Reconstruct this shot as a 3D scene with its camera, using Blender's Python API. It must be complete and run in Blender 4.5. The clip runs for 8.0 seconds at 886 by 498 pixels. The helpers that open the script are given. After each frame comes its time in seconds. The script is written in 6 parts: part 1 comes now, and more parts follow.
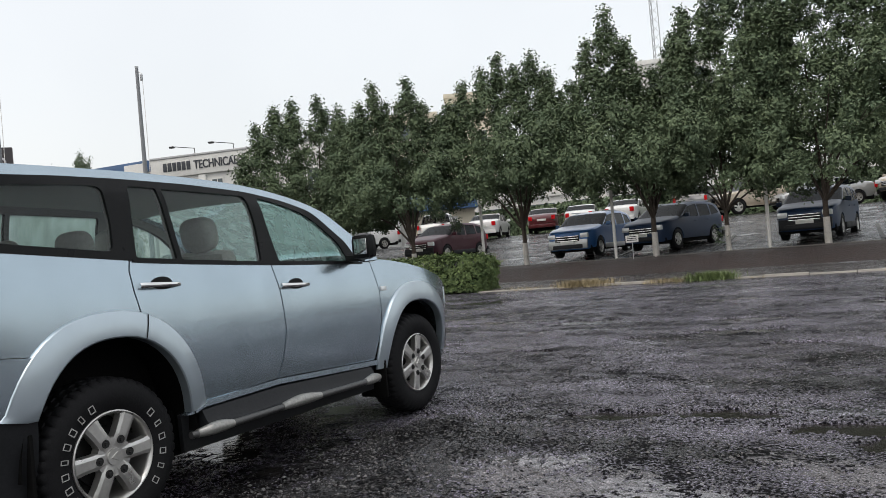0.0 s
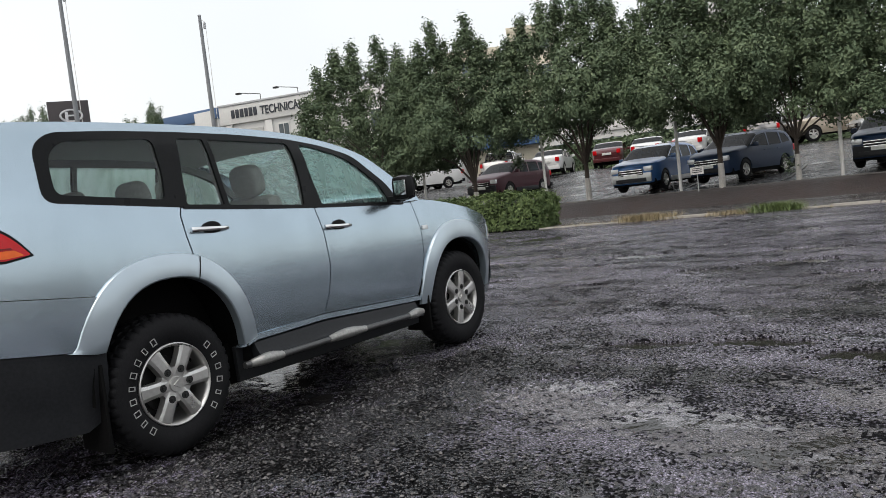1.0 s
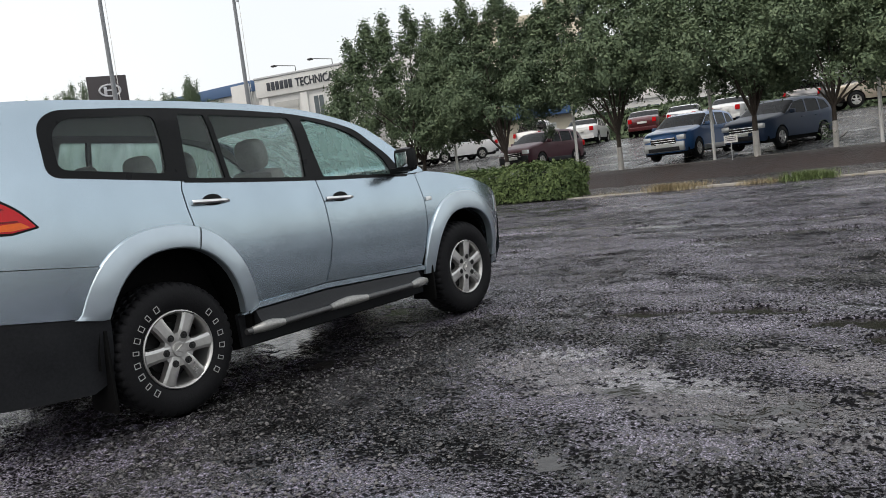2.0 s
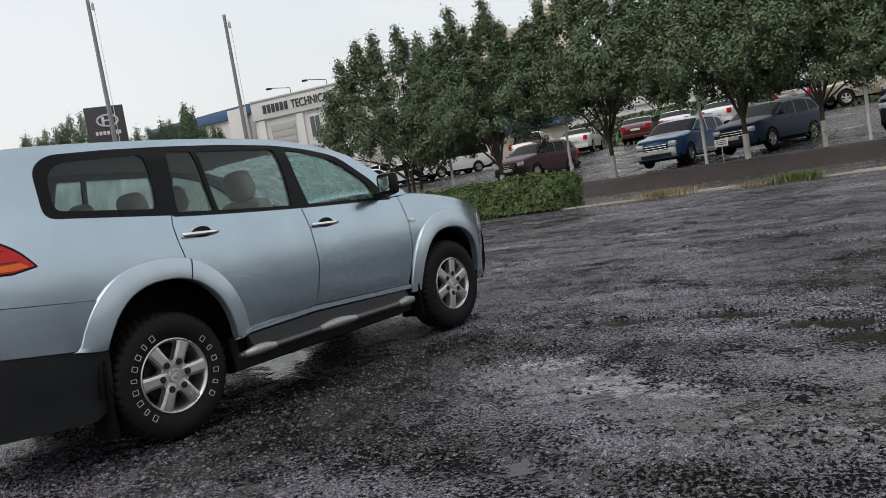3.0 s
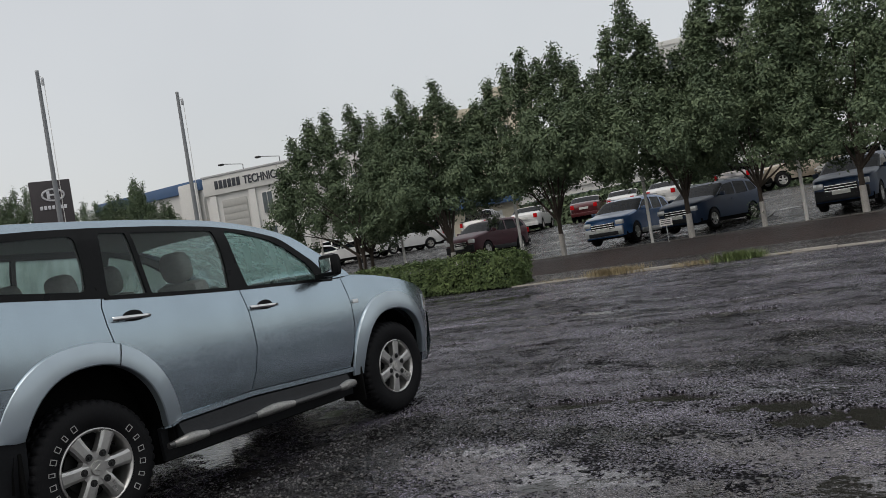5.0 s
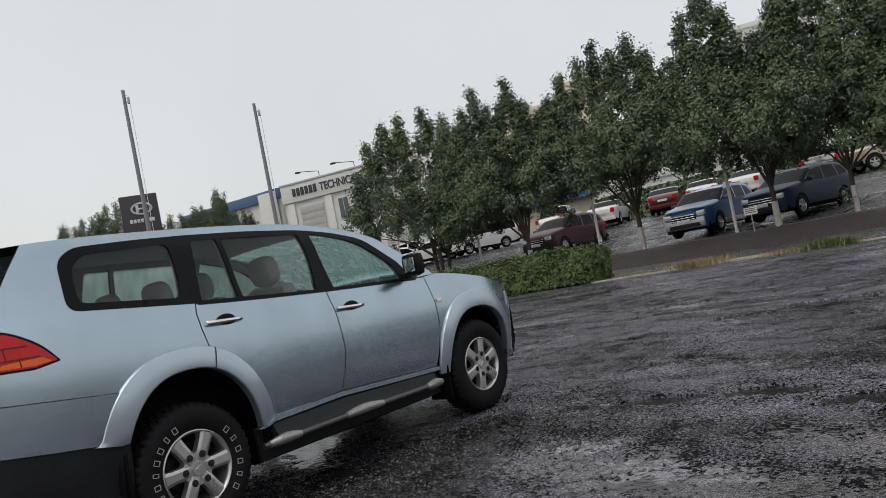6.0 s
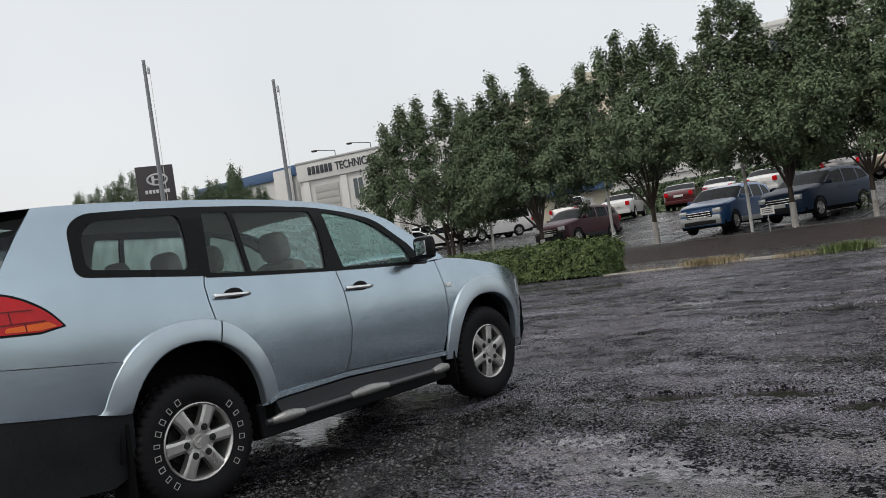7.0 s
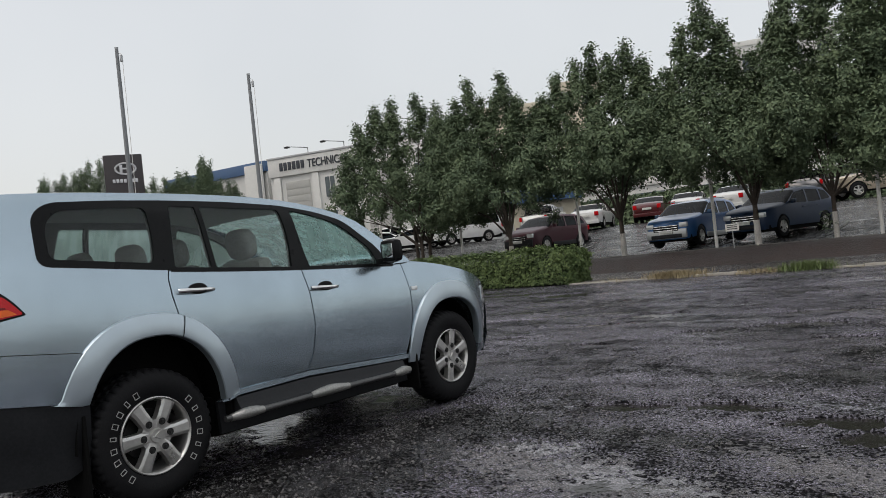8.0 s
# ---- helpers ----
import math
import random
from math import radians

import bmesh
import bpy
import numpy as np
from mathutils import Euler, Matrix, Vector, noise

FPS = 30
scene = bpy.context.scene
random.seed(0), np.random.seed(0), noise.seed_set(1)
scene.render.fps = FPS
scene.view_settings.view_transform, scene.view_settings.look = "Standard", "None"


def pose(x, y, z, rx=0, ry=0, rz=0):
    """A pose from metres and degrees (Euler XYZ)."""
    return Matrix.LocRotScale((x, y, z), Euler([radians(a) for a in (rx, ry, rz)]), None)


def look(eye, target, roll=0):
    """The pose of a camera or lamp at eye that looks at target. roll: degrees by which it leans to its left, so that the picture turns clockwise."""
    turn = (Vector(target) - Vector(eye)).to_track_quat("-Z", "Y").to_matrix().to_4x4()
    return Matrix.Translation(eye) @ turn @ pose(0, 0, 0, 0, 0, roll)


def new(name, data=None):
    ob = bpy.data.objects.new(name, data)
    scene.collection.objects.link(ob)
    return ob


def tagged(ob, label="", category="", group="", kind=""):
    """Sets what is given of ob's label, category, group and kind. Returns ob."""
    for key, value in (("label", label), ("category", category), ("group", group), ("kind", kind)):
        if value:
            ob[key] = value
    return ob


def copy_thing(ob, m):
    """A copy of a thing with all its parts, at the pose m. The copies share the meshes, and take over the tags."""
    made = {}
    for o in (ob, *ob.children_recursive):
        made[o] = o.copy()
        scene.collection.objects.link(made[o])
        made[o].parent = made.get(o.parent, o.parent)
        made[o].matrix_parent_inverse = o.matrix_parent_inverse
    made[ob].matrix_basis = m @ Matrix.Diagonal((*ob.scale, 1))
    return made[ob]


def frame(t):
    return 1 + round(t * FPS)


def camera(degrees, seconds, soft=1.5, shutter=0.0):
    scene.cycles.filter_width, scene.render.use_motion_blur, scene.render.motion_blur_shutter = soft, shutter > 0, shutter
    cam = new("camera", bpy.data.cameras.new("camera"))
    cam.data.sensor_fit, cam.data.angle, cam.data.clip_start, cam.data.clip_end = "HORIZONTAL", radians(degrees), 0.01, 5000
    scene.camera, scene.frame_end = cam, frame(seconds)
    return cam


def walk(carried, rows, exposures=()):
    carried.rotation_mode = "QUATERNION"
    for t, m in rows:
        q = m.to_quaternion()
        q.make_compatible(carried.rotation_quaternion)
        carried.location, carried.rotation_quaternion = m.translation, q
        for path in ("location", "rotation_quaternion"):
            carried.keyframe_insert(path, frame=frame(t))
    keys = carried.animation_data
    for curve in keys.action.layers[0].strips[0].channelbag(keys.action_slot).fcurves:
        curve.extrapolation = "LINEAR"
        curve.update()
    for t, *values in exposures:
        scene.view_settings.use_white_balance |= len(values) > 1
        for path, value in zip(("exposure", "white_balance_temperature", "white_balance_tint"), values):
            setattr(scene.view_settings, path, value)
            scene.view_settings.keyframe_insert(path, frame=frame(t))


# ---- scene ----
cam = camera(59.0, 8.0, soft=0.85)
PATH = [
    (0, (3.404, -2.464, 1.26), (2.389, -0.741, 1.264), -5.0),
    (0.5, (3.559, -2.46, 1.272), (2.314, -0.894, 1.275), -6.3),
    (1, (3.713, -2.535, 1.245), (2.542, -0.919, 1.11), -6.6),
    (1.5, (3.904, -2.485, 1.216), (2.663, -0.925, 1.041), -6.8),
    (1.7, (3.944, -2.467, 1.216), (2.694, -0.916, 1.03), -6.8),
    (2.8, (4.235, -2.539, 1.254), (2.976, -0.996, 1.063), -9.0),
    (3, (4.275, -2.56, 1.261), (3.02, -1.011, 1.099), -9.5),
    (3.5, (4.247, -2.501, 1.256), (3.068, -0.894, 1.088), -9.4),
    (4, (4.248, -2.491, 1.261), (3.114, -0.851, 1.101), -9.3),
    (4.2, (4.256, -2.465, 1.268), (3.159, -0.799, 1.116), -9.1),
    (5.3, (4.327, -2.472, 1.296), (3.14, -0.864, 1.361), -10.2),
    (5.5, (4.295, -2.45, 1.285), (3.062, -0.877, 1.353), -11.1),
    (6, (4.239, -2.472, 1.28), (2.95, -0.943, 1.323), -11.2),
    (6.5, (4.246, -2.465, 1.278), (2.936, -0.955, 1.323), -11.1),
    (7, (4.2, -2.427, 1.274), (2.883, -0.922, 1.285), -8.4),
    (7.5, (4.228, -2.434, 1.275), (2.919, -0.923, 1.284), -6.7),
    (8, (4.253, -2.454, 1.284), (2.996, -0.899, 1.292), -6.0),
]
EXPOSURES = [(0, 0.36), (0.5, 0.26), (1.0, 0.47), (1.7, 0.52), (2.8, 0.22), (3.5, 0.24), (4.2, 0.45), (5.3, -0.3), (6.0, 0.0), (7.0, 0.14), (8.0, 0.03)]
walk(cam, [(t, look(eye, target, roll)) for t, eye, target, roll in PATH], EXPOSURES)

# ---- world and sun: rainy overcast ----
world = bpy.data.worlds.new("overcast_sky")
scene.world = world
world.use_nodes = True
wn, wl = world.node_tree.nodes, world.node_tree.links
wn.clear()
sky = wn.new("ShaderNodeTexSky")
sky.sky_type = "NISHITA"
sky.sun_disc = False
sky.sun_elevation, sky.sun_rotation = radians(55), radians(200)
sky.air_density, sky.dust_density = 1.0, 6.0
sky_bg = wn.new("ShaderNodeBackground")
sky_bg.inputs["Strength"].default_value = 0.05
wl.new(sky.outputs[0], sky_bg.inputs["Color"])
cloud = wn.new("ShaderNodeBackground")
tc = wn.new("ShaderNodeTexCoord")
cn = wn.new("ShaderNodeTexNoise")
cn.inputs["Scale"].default_value, cn.inputs["Detail"].default_value = 1.6, 4
wl.new(tc.outputs["Generated"], cn.inputs["Vector"])
cr = wn.new("ShaderNodeValToRGB")
cr.color_ramp.elements[0].position, cr.color_ramp.elements[0].color = 0.3, (0.627, 0.634, 0.624, 1)
cr.color_ramp.elements[1].position, cr.color_ramp.elements[1].color = 0.75, (0.736, 0.738, 0.724, 1)
wl.new(cn.outputs[0], cr.inputs[0])
wl.new(cr.outputs[0], cloud.inputs["Color"])
cloud.inputs["Strength"].default_value = 0.9
add = wn.new("ShaderNodeAddShader")
wl.new(sky_bg.outputs[0], add.inputs[0])
wl.new(cloud.outputs[0], add.inputs[1])
wout = wn.new("ShaderNodeOutputWorld")
wl.new(add.outputs[0], wout.inputs["Surface"])

sun = new("sun", bpy.data.lights.new("sun", "SUN"))
sun.data.energy, sun.data.angle, sun.data.color = 0.6, radians(40), (1.0, 0.97, 0.93)
sun.matrix_world = look((6, -14, 30), (0, 0, 0))


# ---- materials ----
def rgb(c):
    return (c[0], c[1], c[2], 1.0)


def material(name, color, rough=0.6, metal=0.0, vary=0.25, scale=6.0, fine=60.0, bump=0.15, bump_dist=0.01, coat=0.0, rough_vary=0.1, spread=0.0, spec=0.5):
    """A surface with two scales of colour variation, uneven gloss and fine relief, in object space."""
    m = bpy.data.materials.new(name)
    m.use_nodes = True
    n, l = m.node_tree.nodes, m.node_tree.links
    b = n["Principled BSDF"]
    t = n.new("ShaderNodeTexCoord")
    big, small = n.new("ShaderNodeTexNoise"), n.new("ShaderNodeTexNoise")
    big.inputs["Scale"].default_value, big.inputs["Detail"].default_value = scale, 5
    small.inputs["Scale"].default_value, small.inputs["Detail"].default_value = fine, 3
    l.new(t.outputs["Object"], big.inputs["Vector"])
    l.new(t.outputs["Object"], small.inputs["Vector"])
    s = n.new("ShaderNodeMath"); s.operation = "ADD"
    l.new(big.outputs[0], s.inputs[0]); l.new(small.outputs[0], s.inputs[1])
    if spread:
        info = n.new("ShaderNodeObjectInfo")
        s3 = n.new("ShaderNodeMath"); s3.operation = "MULTIPLY_ADD"
        l.new(info.outputs["Random"], s3.inputs[0])
        s3.inputs[1].default_value = spread
        l.new(s.outputs[0], s3.inputs[2])
        s = s3
    mr = n.new("ShaderNodeMapRange")
    mr.inputs["From Min"].default_value, mr.inputs["From Max"].default_value = 0.6, 1.4
    mr.inputs["To Min"].default_value, mr.inputs["To Max"].default_value = 1 - vary, 1 + vary
    l.new(s.outputs[0], mr.inputs["Value"])
    mul = n.new("ShaderNodeVectorMath"); mul.operation = "SCALE"
    mul.inputs[0].default_value = color
    l.new(mr.outputs[0], mul.inputs["Scale"])
    l.new(mul.outputs[0], b.inputs["Base Color"])
    rr = n.new("ShaderNodeMapRange")
    rr.inputs["From Min"].default_value, rr.inputs["From Max"].default_value = 0.3, 0.7
    rr.inputs["To Min"].default_value, rr.inputs["To Max"].default_value = max(0.02, rough - rough_vary), min(1, rough + rough_vary)
    l.new(big.outputs[0], rr.inputs["Value"])
    l.new(rr.outputs[0], b.inputs["Roughness"])
    b.inputs["Metallic"].default_value = metal
    b.inputs["Coat Weight"].default_value = coat
    b.inputs["Specular IOR Level"].default_value = spec
    b.inputs["Coat Roughness"].default_value = 0.06
    if bump:
        bp = n.new("ShaderNodeBump")
        bp.inputs["Strength"].default_value, bp.inputs["Distance"].default_value = bump, bump_dist
        l.new(small.outputs[0], bp.inputs["Height"])
        l.new(bp.outputs[0], b.inputs["Normal"])
    return m


def car_paint(name, color, metal=0.55, rough=0.3, wet=0.9):
    """Metallic paint with a clear coat, wet with fine rain drops."""
    m = bpy.data.materials.new(name)
    m.use_nodes = True
    n, l = m.node_tree.nodes, m.node_tree.links
    b = n["Principled BSDF"]
    t = n.new("ShaderNodeTexCoord")
    film, drops = n.new("ShaderNodeTexNoise"), n.new("ShaderNodeTexVoronoi")
    film.inputs["Scale"].default_value, film.inputs["Detail"].default_value = 3.0, 6
    drops.inputs["Scale"].default_value = 120
    l.new(t.outputs["Object"], film.inputs["Vector"]); l.new(t.outputs["Object"], drops.inputs["Vector"])
    mr = n.new("ShaderNodeMapRange")
    mr.inputs["From Min"].default_value, mr.inputs["From Max"].default_value = 0.3, 0.7
    mr.inputs["To Min"].default_value, mr.inputs["To Max"].default_value = 0.93, 1.05
    l.new(film.outputs[0], mr.inputs["Value"])
    mul = n.new("ShaderNodeVectorMath"); mul.operation = "SCALE"
    mul.inputs[0].default_value = color
    l.new(mr.outputs[0], mul.inputs["Scale"]); l.new(mul.outputs[0], b.inputs["Base Color"])
    b.inputs["Metallic"].default_value, b.inputs["Roughness"].default_value = metal, rough
    b.inputs["Coat Weight"].default_value = wet
    b.inputs["Coat Roughness"].default_value = 0.12
    dr = n.new("ShaderNodeMapRange")
    dr.inputs["From Min"].default_value, dr.inputs["From Max"].default_value = 0.0, 0.35
    dr.inputs["To Min"].default_value, dr.inputs["To Max"].default_value = 1, 0
    l.new(drops.outputs["Distance"], dr.inputs["Value"])
    bp = n.new("ShaderNodeBump")
    bp.inputs["Strength"].default_value, bp.inputs["Distance"].default_value = 0.08, 0.002
    l.new(dr.outputs[0], bp.inputs["Height"]); l.new(bp.outputs[0], b.inputs["Coat Normal"])
    return m


def glass(name, tint, rough=0.02, dark=1.0, ior=1.5, streaks=0.0):
    """Thin sheet glass: tinted see-through, with a mirror sheen by Fresnel and a wet film."""
    m = bpy.data.materials.new(name)
    m.use_nodes = True
    n, l = m.node_tree.nodes, m.node_tree.links
    n.clear()
    tr, gl, fr, mix = n.new("ShaderNodeBsdfTransparent"), n.new("ShaderNodeBsdfGlossy"), n.new("ShaderNodeFresnel"), n.new("ShaderNodeMixShader")
    tr.inputs["Color"].default_value = rgb([c * dark for c in tint])
    gl.inputs["Roughness"].default_value = rough
    fr.inputs["IOR"].default_value = ior
    t, w, bp = n.new("ShaderNodeTexCoord"), n.new("ShaderNodeTexNoise"), n.new("ShaderNodeBump")
    w.inputs["Scale"].default_value, w.inputs["Detail"].default_value = 14, 4
    bp.inputs["Strength"].default_value, bp.inputs["Distance"].default_value = 0.06, 0.01
    l.new(t.outputs["Object"], w.inputs["Vector"]); l.new(w.outputs[0], bp.inputs["Height"]); l.new(bp.outputs[0], gl.inputs["Normal"])
    l.new(fr.outputs[0], mix.inputs[0]); l.new(tr.outputs[0], mix.inputs[1]); l.new(gl.outputs[0], mix.inputs[2])
    last = mix
    if streaks:
        # water film that blurs and whitens the pane
        df, mx, mp, ns, rp = n.new("ShaderNodeBsdfTranslucent"), n.new("ShaderNodeMixShader"), n.new("ShaderNodeMapping"), n.new("ShaderNodeTexNoise"), n.new("ShaderNodeMapRange")
        df.inputs["Color"].default_value = (0.58, 0.80, 0.76, 1)
        mp.inputs["Scale"].default_value = (6, 6, 1.5)
        ns.inputs["Scale"].default_value, ns.inputs["Detail"].default_value = 2.0, 6
        rp.inputs["From Min"].default_value, rp.inputs["From Max"].default_value = 0.35, 0.75
        rp.inputs["To Min"].default_value, rp.inputs["To Max"].default_value = streaks * 0.62, streaks
        l.new(t.outputs["Object"], mp.inputs["Vector"]); l.new(mp.outputs[0], ns.inputs["Vector"]); l.new(ns.outputs[0], rp.inputs["Value"])
        l.new(rp.outputs[0], mx.inputs[0]); l.new(mix.outputs[0], mx.inputs[1]); l.new(df.outputs[0], mx.inputs[2])
        last = mx
    o = n.new("ShaderNodeOutputMaterial")
    l.new(last.outputs[0], o.inputs["Surface"])
    return m


def wet_asphalt(name, dark, light, scale=1.0, tint=(1, 1, 1), pits=0.0, gloss=0.55, film=0.0):
    """Worn wet asphalt: aggregate grain, shade painted into the pits between crumbs, streaks of standing film."""
    m = bpy.data.materials.new(name)
    m.use_nodes = True
    n, l = m.node_tree.nodes, m.node_tree.links
    b = n["Principled BSDF"]
    t = n.new("ShaderNodeTexCoord")

    def noise_at(s, d, stretch=None, turn=0.0):
        x = n.new("ShaderNodeTexNoise")
        x.inputs["Scale"].default_value, x.inputs["Detail"].default_value = s * scale, d
        if stretch:
            mp = n.new("ShaderNodeMapping")
            mp.inputs["Scale"].default_value = stretch
            mp.inputs["Rotation"].default_value = (0, 0, turn)
            l.new(t.outputs["Object"], mp.inputs["Vector"]); l.new(mp.outputs[0], x.inputs["Vector"])
        else:
            l.new(t.outputs["Object"], x.inputs["Vector"])
        return x.outputs[0]

    def ramp(value, a, z, lo, hi):
        r = n.new("ShaderNodeMapRange")
        r.inputs["From Min"].default_value, r.inputs["From Max"].default_value = a, z
        r.inputs["To Min"].default_value, r.inputs["To Max"].default_value = lo, hi
        l.new(value, r.inputs["Value"])
        return r.outputs[0]

    def calc(op, *args):
        q = n.new("ShaderNodeMath"); q.operation = op
        for k, a in enumerate(args):
            if isinstance(a, (int, float)):
                q.inputs[k].default_value = a
            else:
                l.new(a, q.inputs[k])
        return q.outputs[0]

    patch, mid, grain = noise_at(0.8, 6, (0.6, 1.3, 1), 0.3), noise_at(3.2, 6), noise_at(48, 4)
    streak = noise_at(1.1, 9, (0.45, 1.9, 1), 0.3)
    stone = n.new("ShaderNodeTexVoronoi")
    stone.inputs["Scale"].default_value = 74 * scale
    l.new(t.outputs["Object"], stone.inputs["Vector"])
    sep = n.new("ShaderNodeSeparateColor")
    l.new(stone.outputs["Color"], sep.inputs[0])
    # lanes where rain stands as a thin smooth film
    wet = ramp(streak, 0.595 - film, 0.625 - film, 0.0, 1.0)
    # open pits between the crumbs, gathered in ravelled patches; their shade is painted as near-black colour
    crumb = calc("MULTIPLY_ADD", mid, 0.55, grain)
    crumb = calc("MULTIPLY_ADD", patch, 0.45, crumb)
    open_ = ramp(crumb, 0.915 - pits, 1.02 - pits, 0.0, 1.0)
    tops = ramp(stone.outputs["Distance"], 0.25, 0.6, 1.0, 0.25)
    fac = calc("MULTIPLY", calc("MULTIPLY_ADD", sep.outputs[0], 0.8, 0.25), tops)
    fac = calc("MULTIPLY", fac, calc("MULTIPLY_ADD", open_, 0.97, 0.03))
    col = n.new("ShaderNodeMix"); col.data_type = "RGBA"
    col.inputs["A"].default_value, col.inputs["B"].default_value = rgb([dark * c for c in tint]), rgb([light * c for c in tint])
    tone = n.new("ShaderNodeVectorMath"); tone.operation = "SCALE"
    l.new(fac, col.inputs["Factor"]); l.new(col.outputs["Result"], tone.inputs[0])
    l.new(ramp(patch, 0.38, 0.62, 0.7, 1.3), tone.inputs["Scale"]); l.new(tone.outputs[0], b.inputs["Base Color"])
    l.new(calc("SUBTRACT", ramp(mid, 0.35, 0.65, 0.30, 0.19), calc("MULTIPLY", wet, 0.19)), b.inputs["Roughness"])
    b.inputs["IOR"].default_value = 1.45
    # a thin coat of rain water over the crumbs
    l.new(calc("MULTIPLY_ADD", open_, 0.45, 0.12), b.inputs["Coat Weight"])
    b.inputs["Coat IOR"].default_value, b.inputs["Coat Roughness"].default_value = 1.33, 0.16
    # gloss drops in the pits too, imitating their occlusion
    l.new(calc("MAXIMUM", ramp(open_, 0, 1, 0.02, gloss), calc("MULTIPLY", wet, 0.5)), b.inputs["Specular IOR Level"])
    h = calc("MULTIPLY_ADD", stone.outputs["Distance"], -0.6, grain)
    bp = n.new("ShaderNodeBump")
    bp.inputs["Distance"].default_value = 0.022 / scale
    l.new(ramp(wet, 0, 1, 0.9, 0.12), bp.inputs["Strength"]); l.new(h, bp.inputs["Height"]); l.new(bp.outputs[0], b.inputs["Normal"]); l.new(bp.outputs[0], b.inputs["Coat Normal"])
    return m


def leaf_material(name, a, b_, rough=0.45):
    m = bpy.data.materials.new(name)
    m.use_nodes = True
    n, l = m.node_tree.nodes, m.node_tree.links
    b = n["Principled BSDF"]
    g = n.new("ShaderNodeNewGeometry")
    info = n.new("ShaderNodeTexCoord")
    ns = n.new("ShaderNodeTexNoise")
    ns.inputs["Scale"].default_value = 0.9
    l.new(info.outputs["Object"], ns.inputs["Vector"])
    s = n.new("ShaderNodeMath"); s.operation = "MULTIPLY_ADD"
    l.new(g.outputs["Random Per Island"], s.inputs[0]); s.inputs[1].default_value = 0.6
    sh = n.new("ShaderNodeMath"); sh.operation = "MULTIPLY_ADD"
    l.new(ns.outputs[0], sh.inputs[0]); sh.inputs[1].default_value = 1.0; sh.inputs[2].default_value = -0.3
    l.new(sh.outputs[0], s.inputs[2])
    mx = n.new("ShaderNodeMix"); mx.data_type = "RGBA"
    mx.inputs["A"].default_value, mx.inputs["B"].default_value = rgb(a), rgb(b_)
    l.new(s.outputs[0], mx.inputs["Factor"]); l.new(mx.outputs["Result"], b.inputs["Base Color"])
    b.inputs["Roughness"].default_value = rough
    b.inputs["Specular IOR Level"].default_value = 0.25
    b.inputs["Transmission Weight"].default_value = 0.0
    return m


SILVER = car_paint("silver_paint", (0.410, 0.500, 0.565), 0.9, 0.22)
FLARE = car_paint("flare_paint", (0.480, 0.560, 0.615), 0.75, 0.30)
BLACK_TRIM = material("black_trim", (0.007, 0.0075, 0.008), 0.35, vary=0.2, bump=0.03, spec=0.14)
BLACK_PLASTIC = material("black_plastic", (0.017, 0.018, 0.020), 0.5, vary=0.3, bump=0.1, spec=0.22)
UNDERBODY = material("underbody", (0.006, 0.006, 0.006), 0.85, vary=0.3, spec=0.08)
RUBBER = material("tyre_rubber", (0.011, 0.011, 0.012), 0.6, vary=0.3, fine=90, bump=0.2, spec=0.13)
TYRE_LETTER = material("tyre_lettering", (0.36, 0.36, 0.35), 0.6, vary=0.3)
ALLOY = material("alloy", (0.56, 0.55, 0.53), 0.34, 0.85, vary=0.12, bump=0.03)
DARK_STEEL = material("dark_steel", (0.03, 0.03, 0.03), 0.5, 0.5)
CHROME = material("chrome", (0.8, 0.8, 0.8), 0.1, 1.0, vary=0.05, bump=0.0, rough_vary=0.03)
STEP_METAL = material("step_metal", (0.33, 0.325, 0.31), 0.38, 0.6, vary=0.35)
STEP_TUBE = material("step_tube", (0.10, 0.10, 0.10), 0.35, 0.6, vary=0.3)
GLASS_TINT = glass("side_glass", (0.78, 0.84, 0.83), streaks=0.10)
GLASS_FAR = glass("rain_covered_glass", (0.80, 0.88, 0.87), streaks=0.52)
GLASS_CLEAR = glass("front_glass", (0.72, 0.90, 0.87), streaks=0.34)
GLASS_DARK = glass("dark_glass", (0.10, 0.12, 0.13))
SEAT = material("seat_fabric", (0.45, 0.44, 0.41), 0.9, vary=0.2, bump=0.2)
INNER_TRIM = material("inner_trim", (0.14, 0.14, 0.135), 0.85, vary=0.1)
HEADLINER = material("headliner", (0.30, 0.295, 0.28), 0.9, vary=0.1)
DASH = material("dash_plastic", (0.05, 0.05, 0.05), 0.7)
LAMP_RED = material("red_lens", (0.50, 0.008, 0.012), 0.15, vary=0.1, bump=0.0, spec=0.35)
LAMP_DARK = material("dark_red_lens", (0.16, 0.006, 0.008), 0.2, vary=0.1, bump=0.0, spec=0.35)
LAMP_AMBER = material("amber_lens", (0.75, 0.12, 0.012), 0.15, vary=0.1, bump=0.0, spec=0.35)
LAMP_CLEAR = material("clear_lens", (0.65, 0.67, 0.68), 0.1, 0.3, vary=0.1, bump=0.0, coat=1.0)
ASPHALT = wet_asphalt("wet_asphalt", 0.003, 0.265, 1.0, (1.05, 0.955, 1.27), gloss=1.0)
SILT_ASPHALT = wet_asphalt("silted_asphalt", 0.05, 0.24, 1.0, (1.04, 0.97, 1.06), pits=0.15, gloss=1.0, film=0.10)
# coarse dark aggregate, also used to paint the shade beside the wagon
RAVELLED_SHADE_ASPHALT = wet_asphalt("ravelled_shade_asphalt", 0.002, 0.06, 1.0, (1.04, 0.97, 1.12), pits=-0.03, gloss=0.8, film=-0.05)
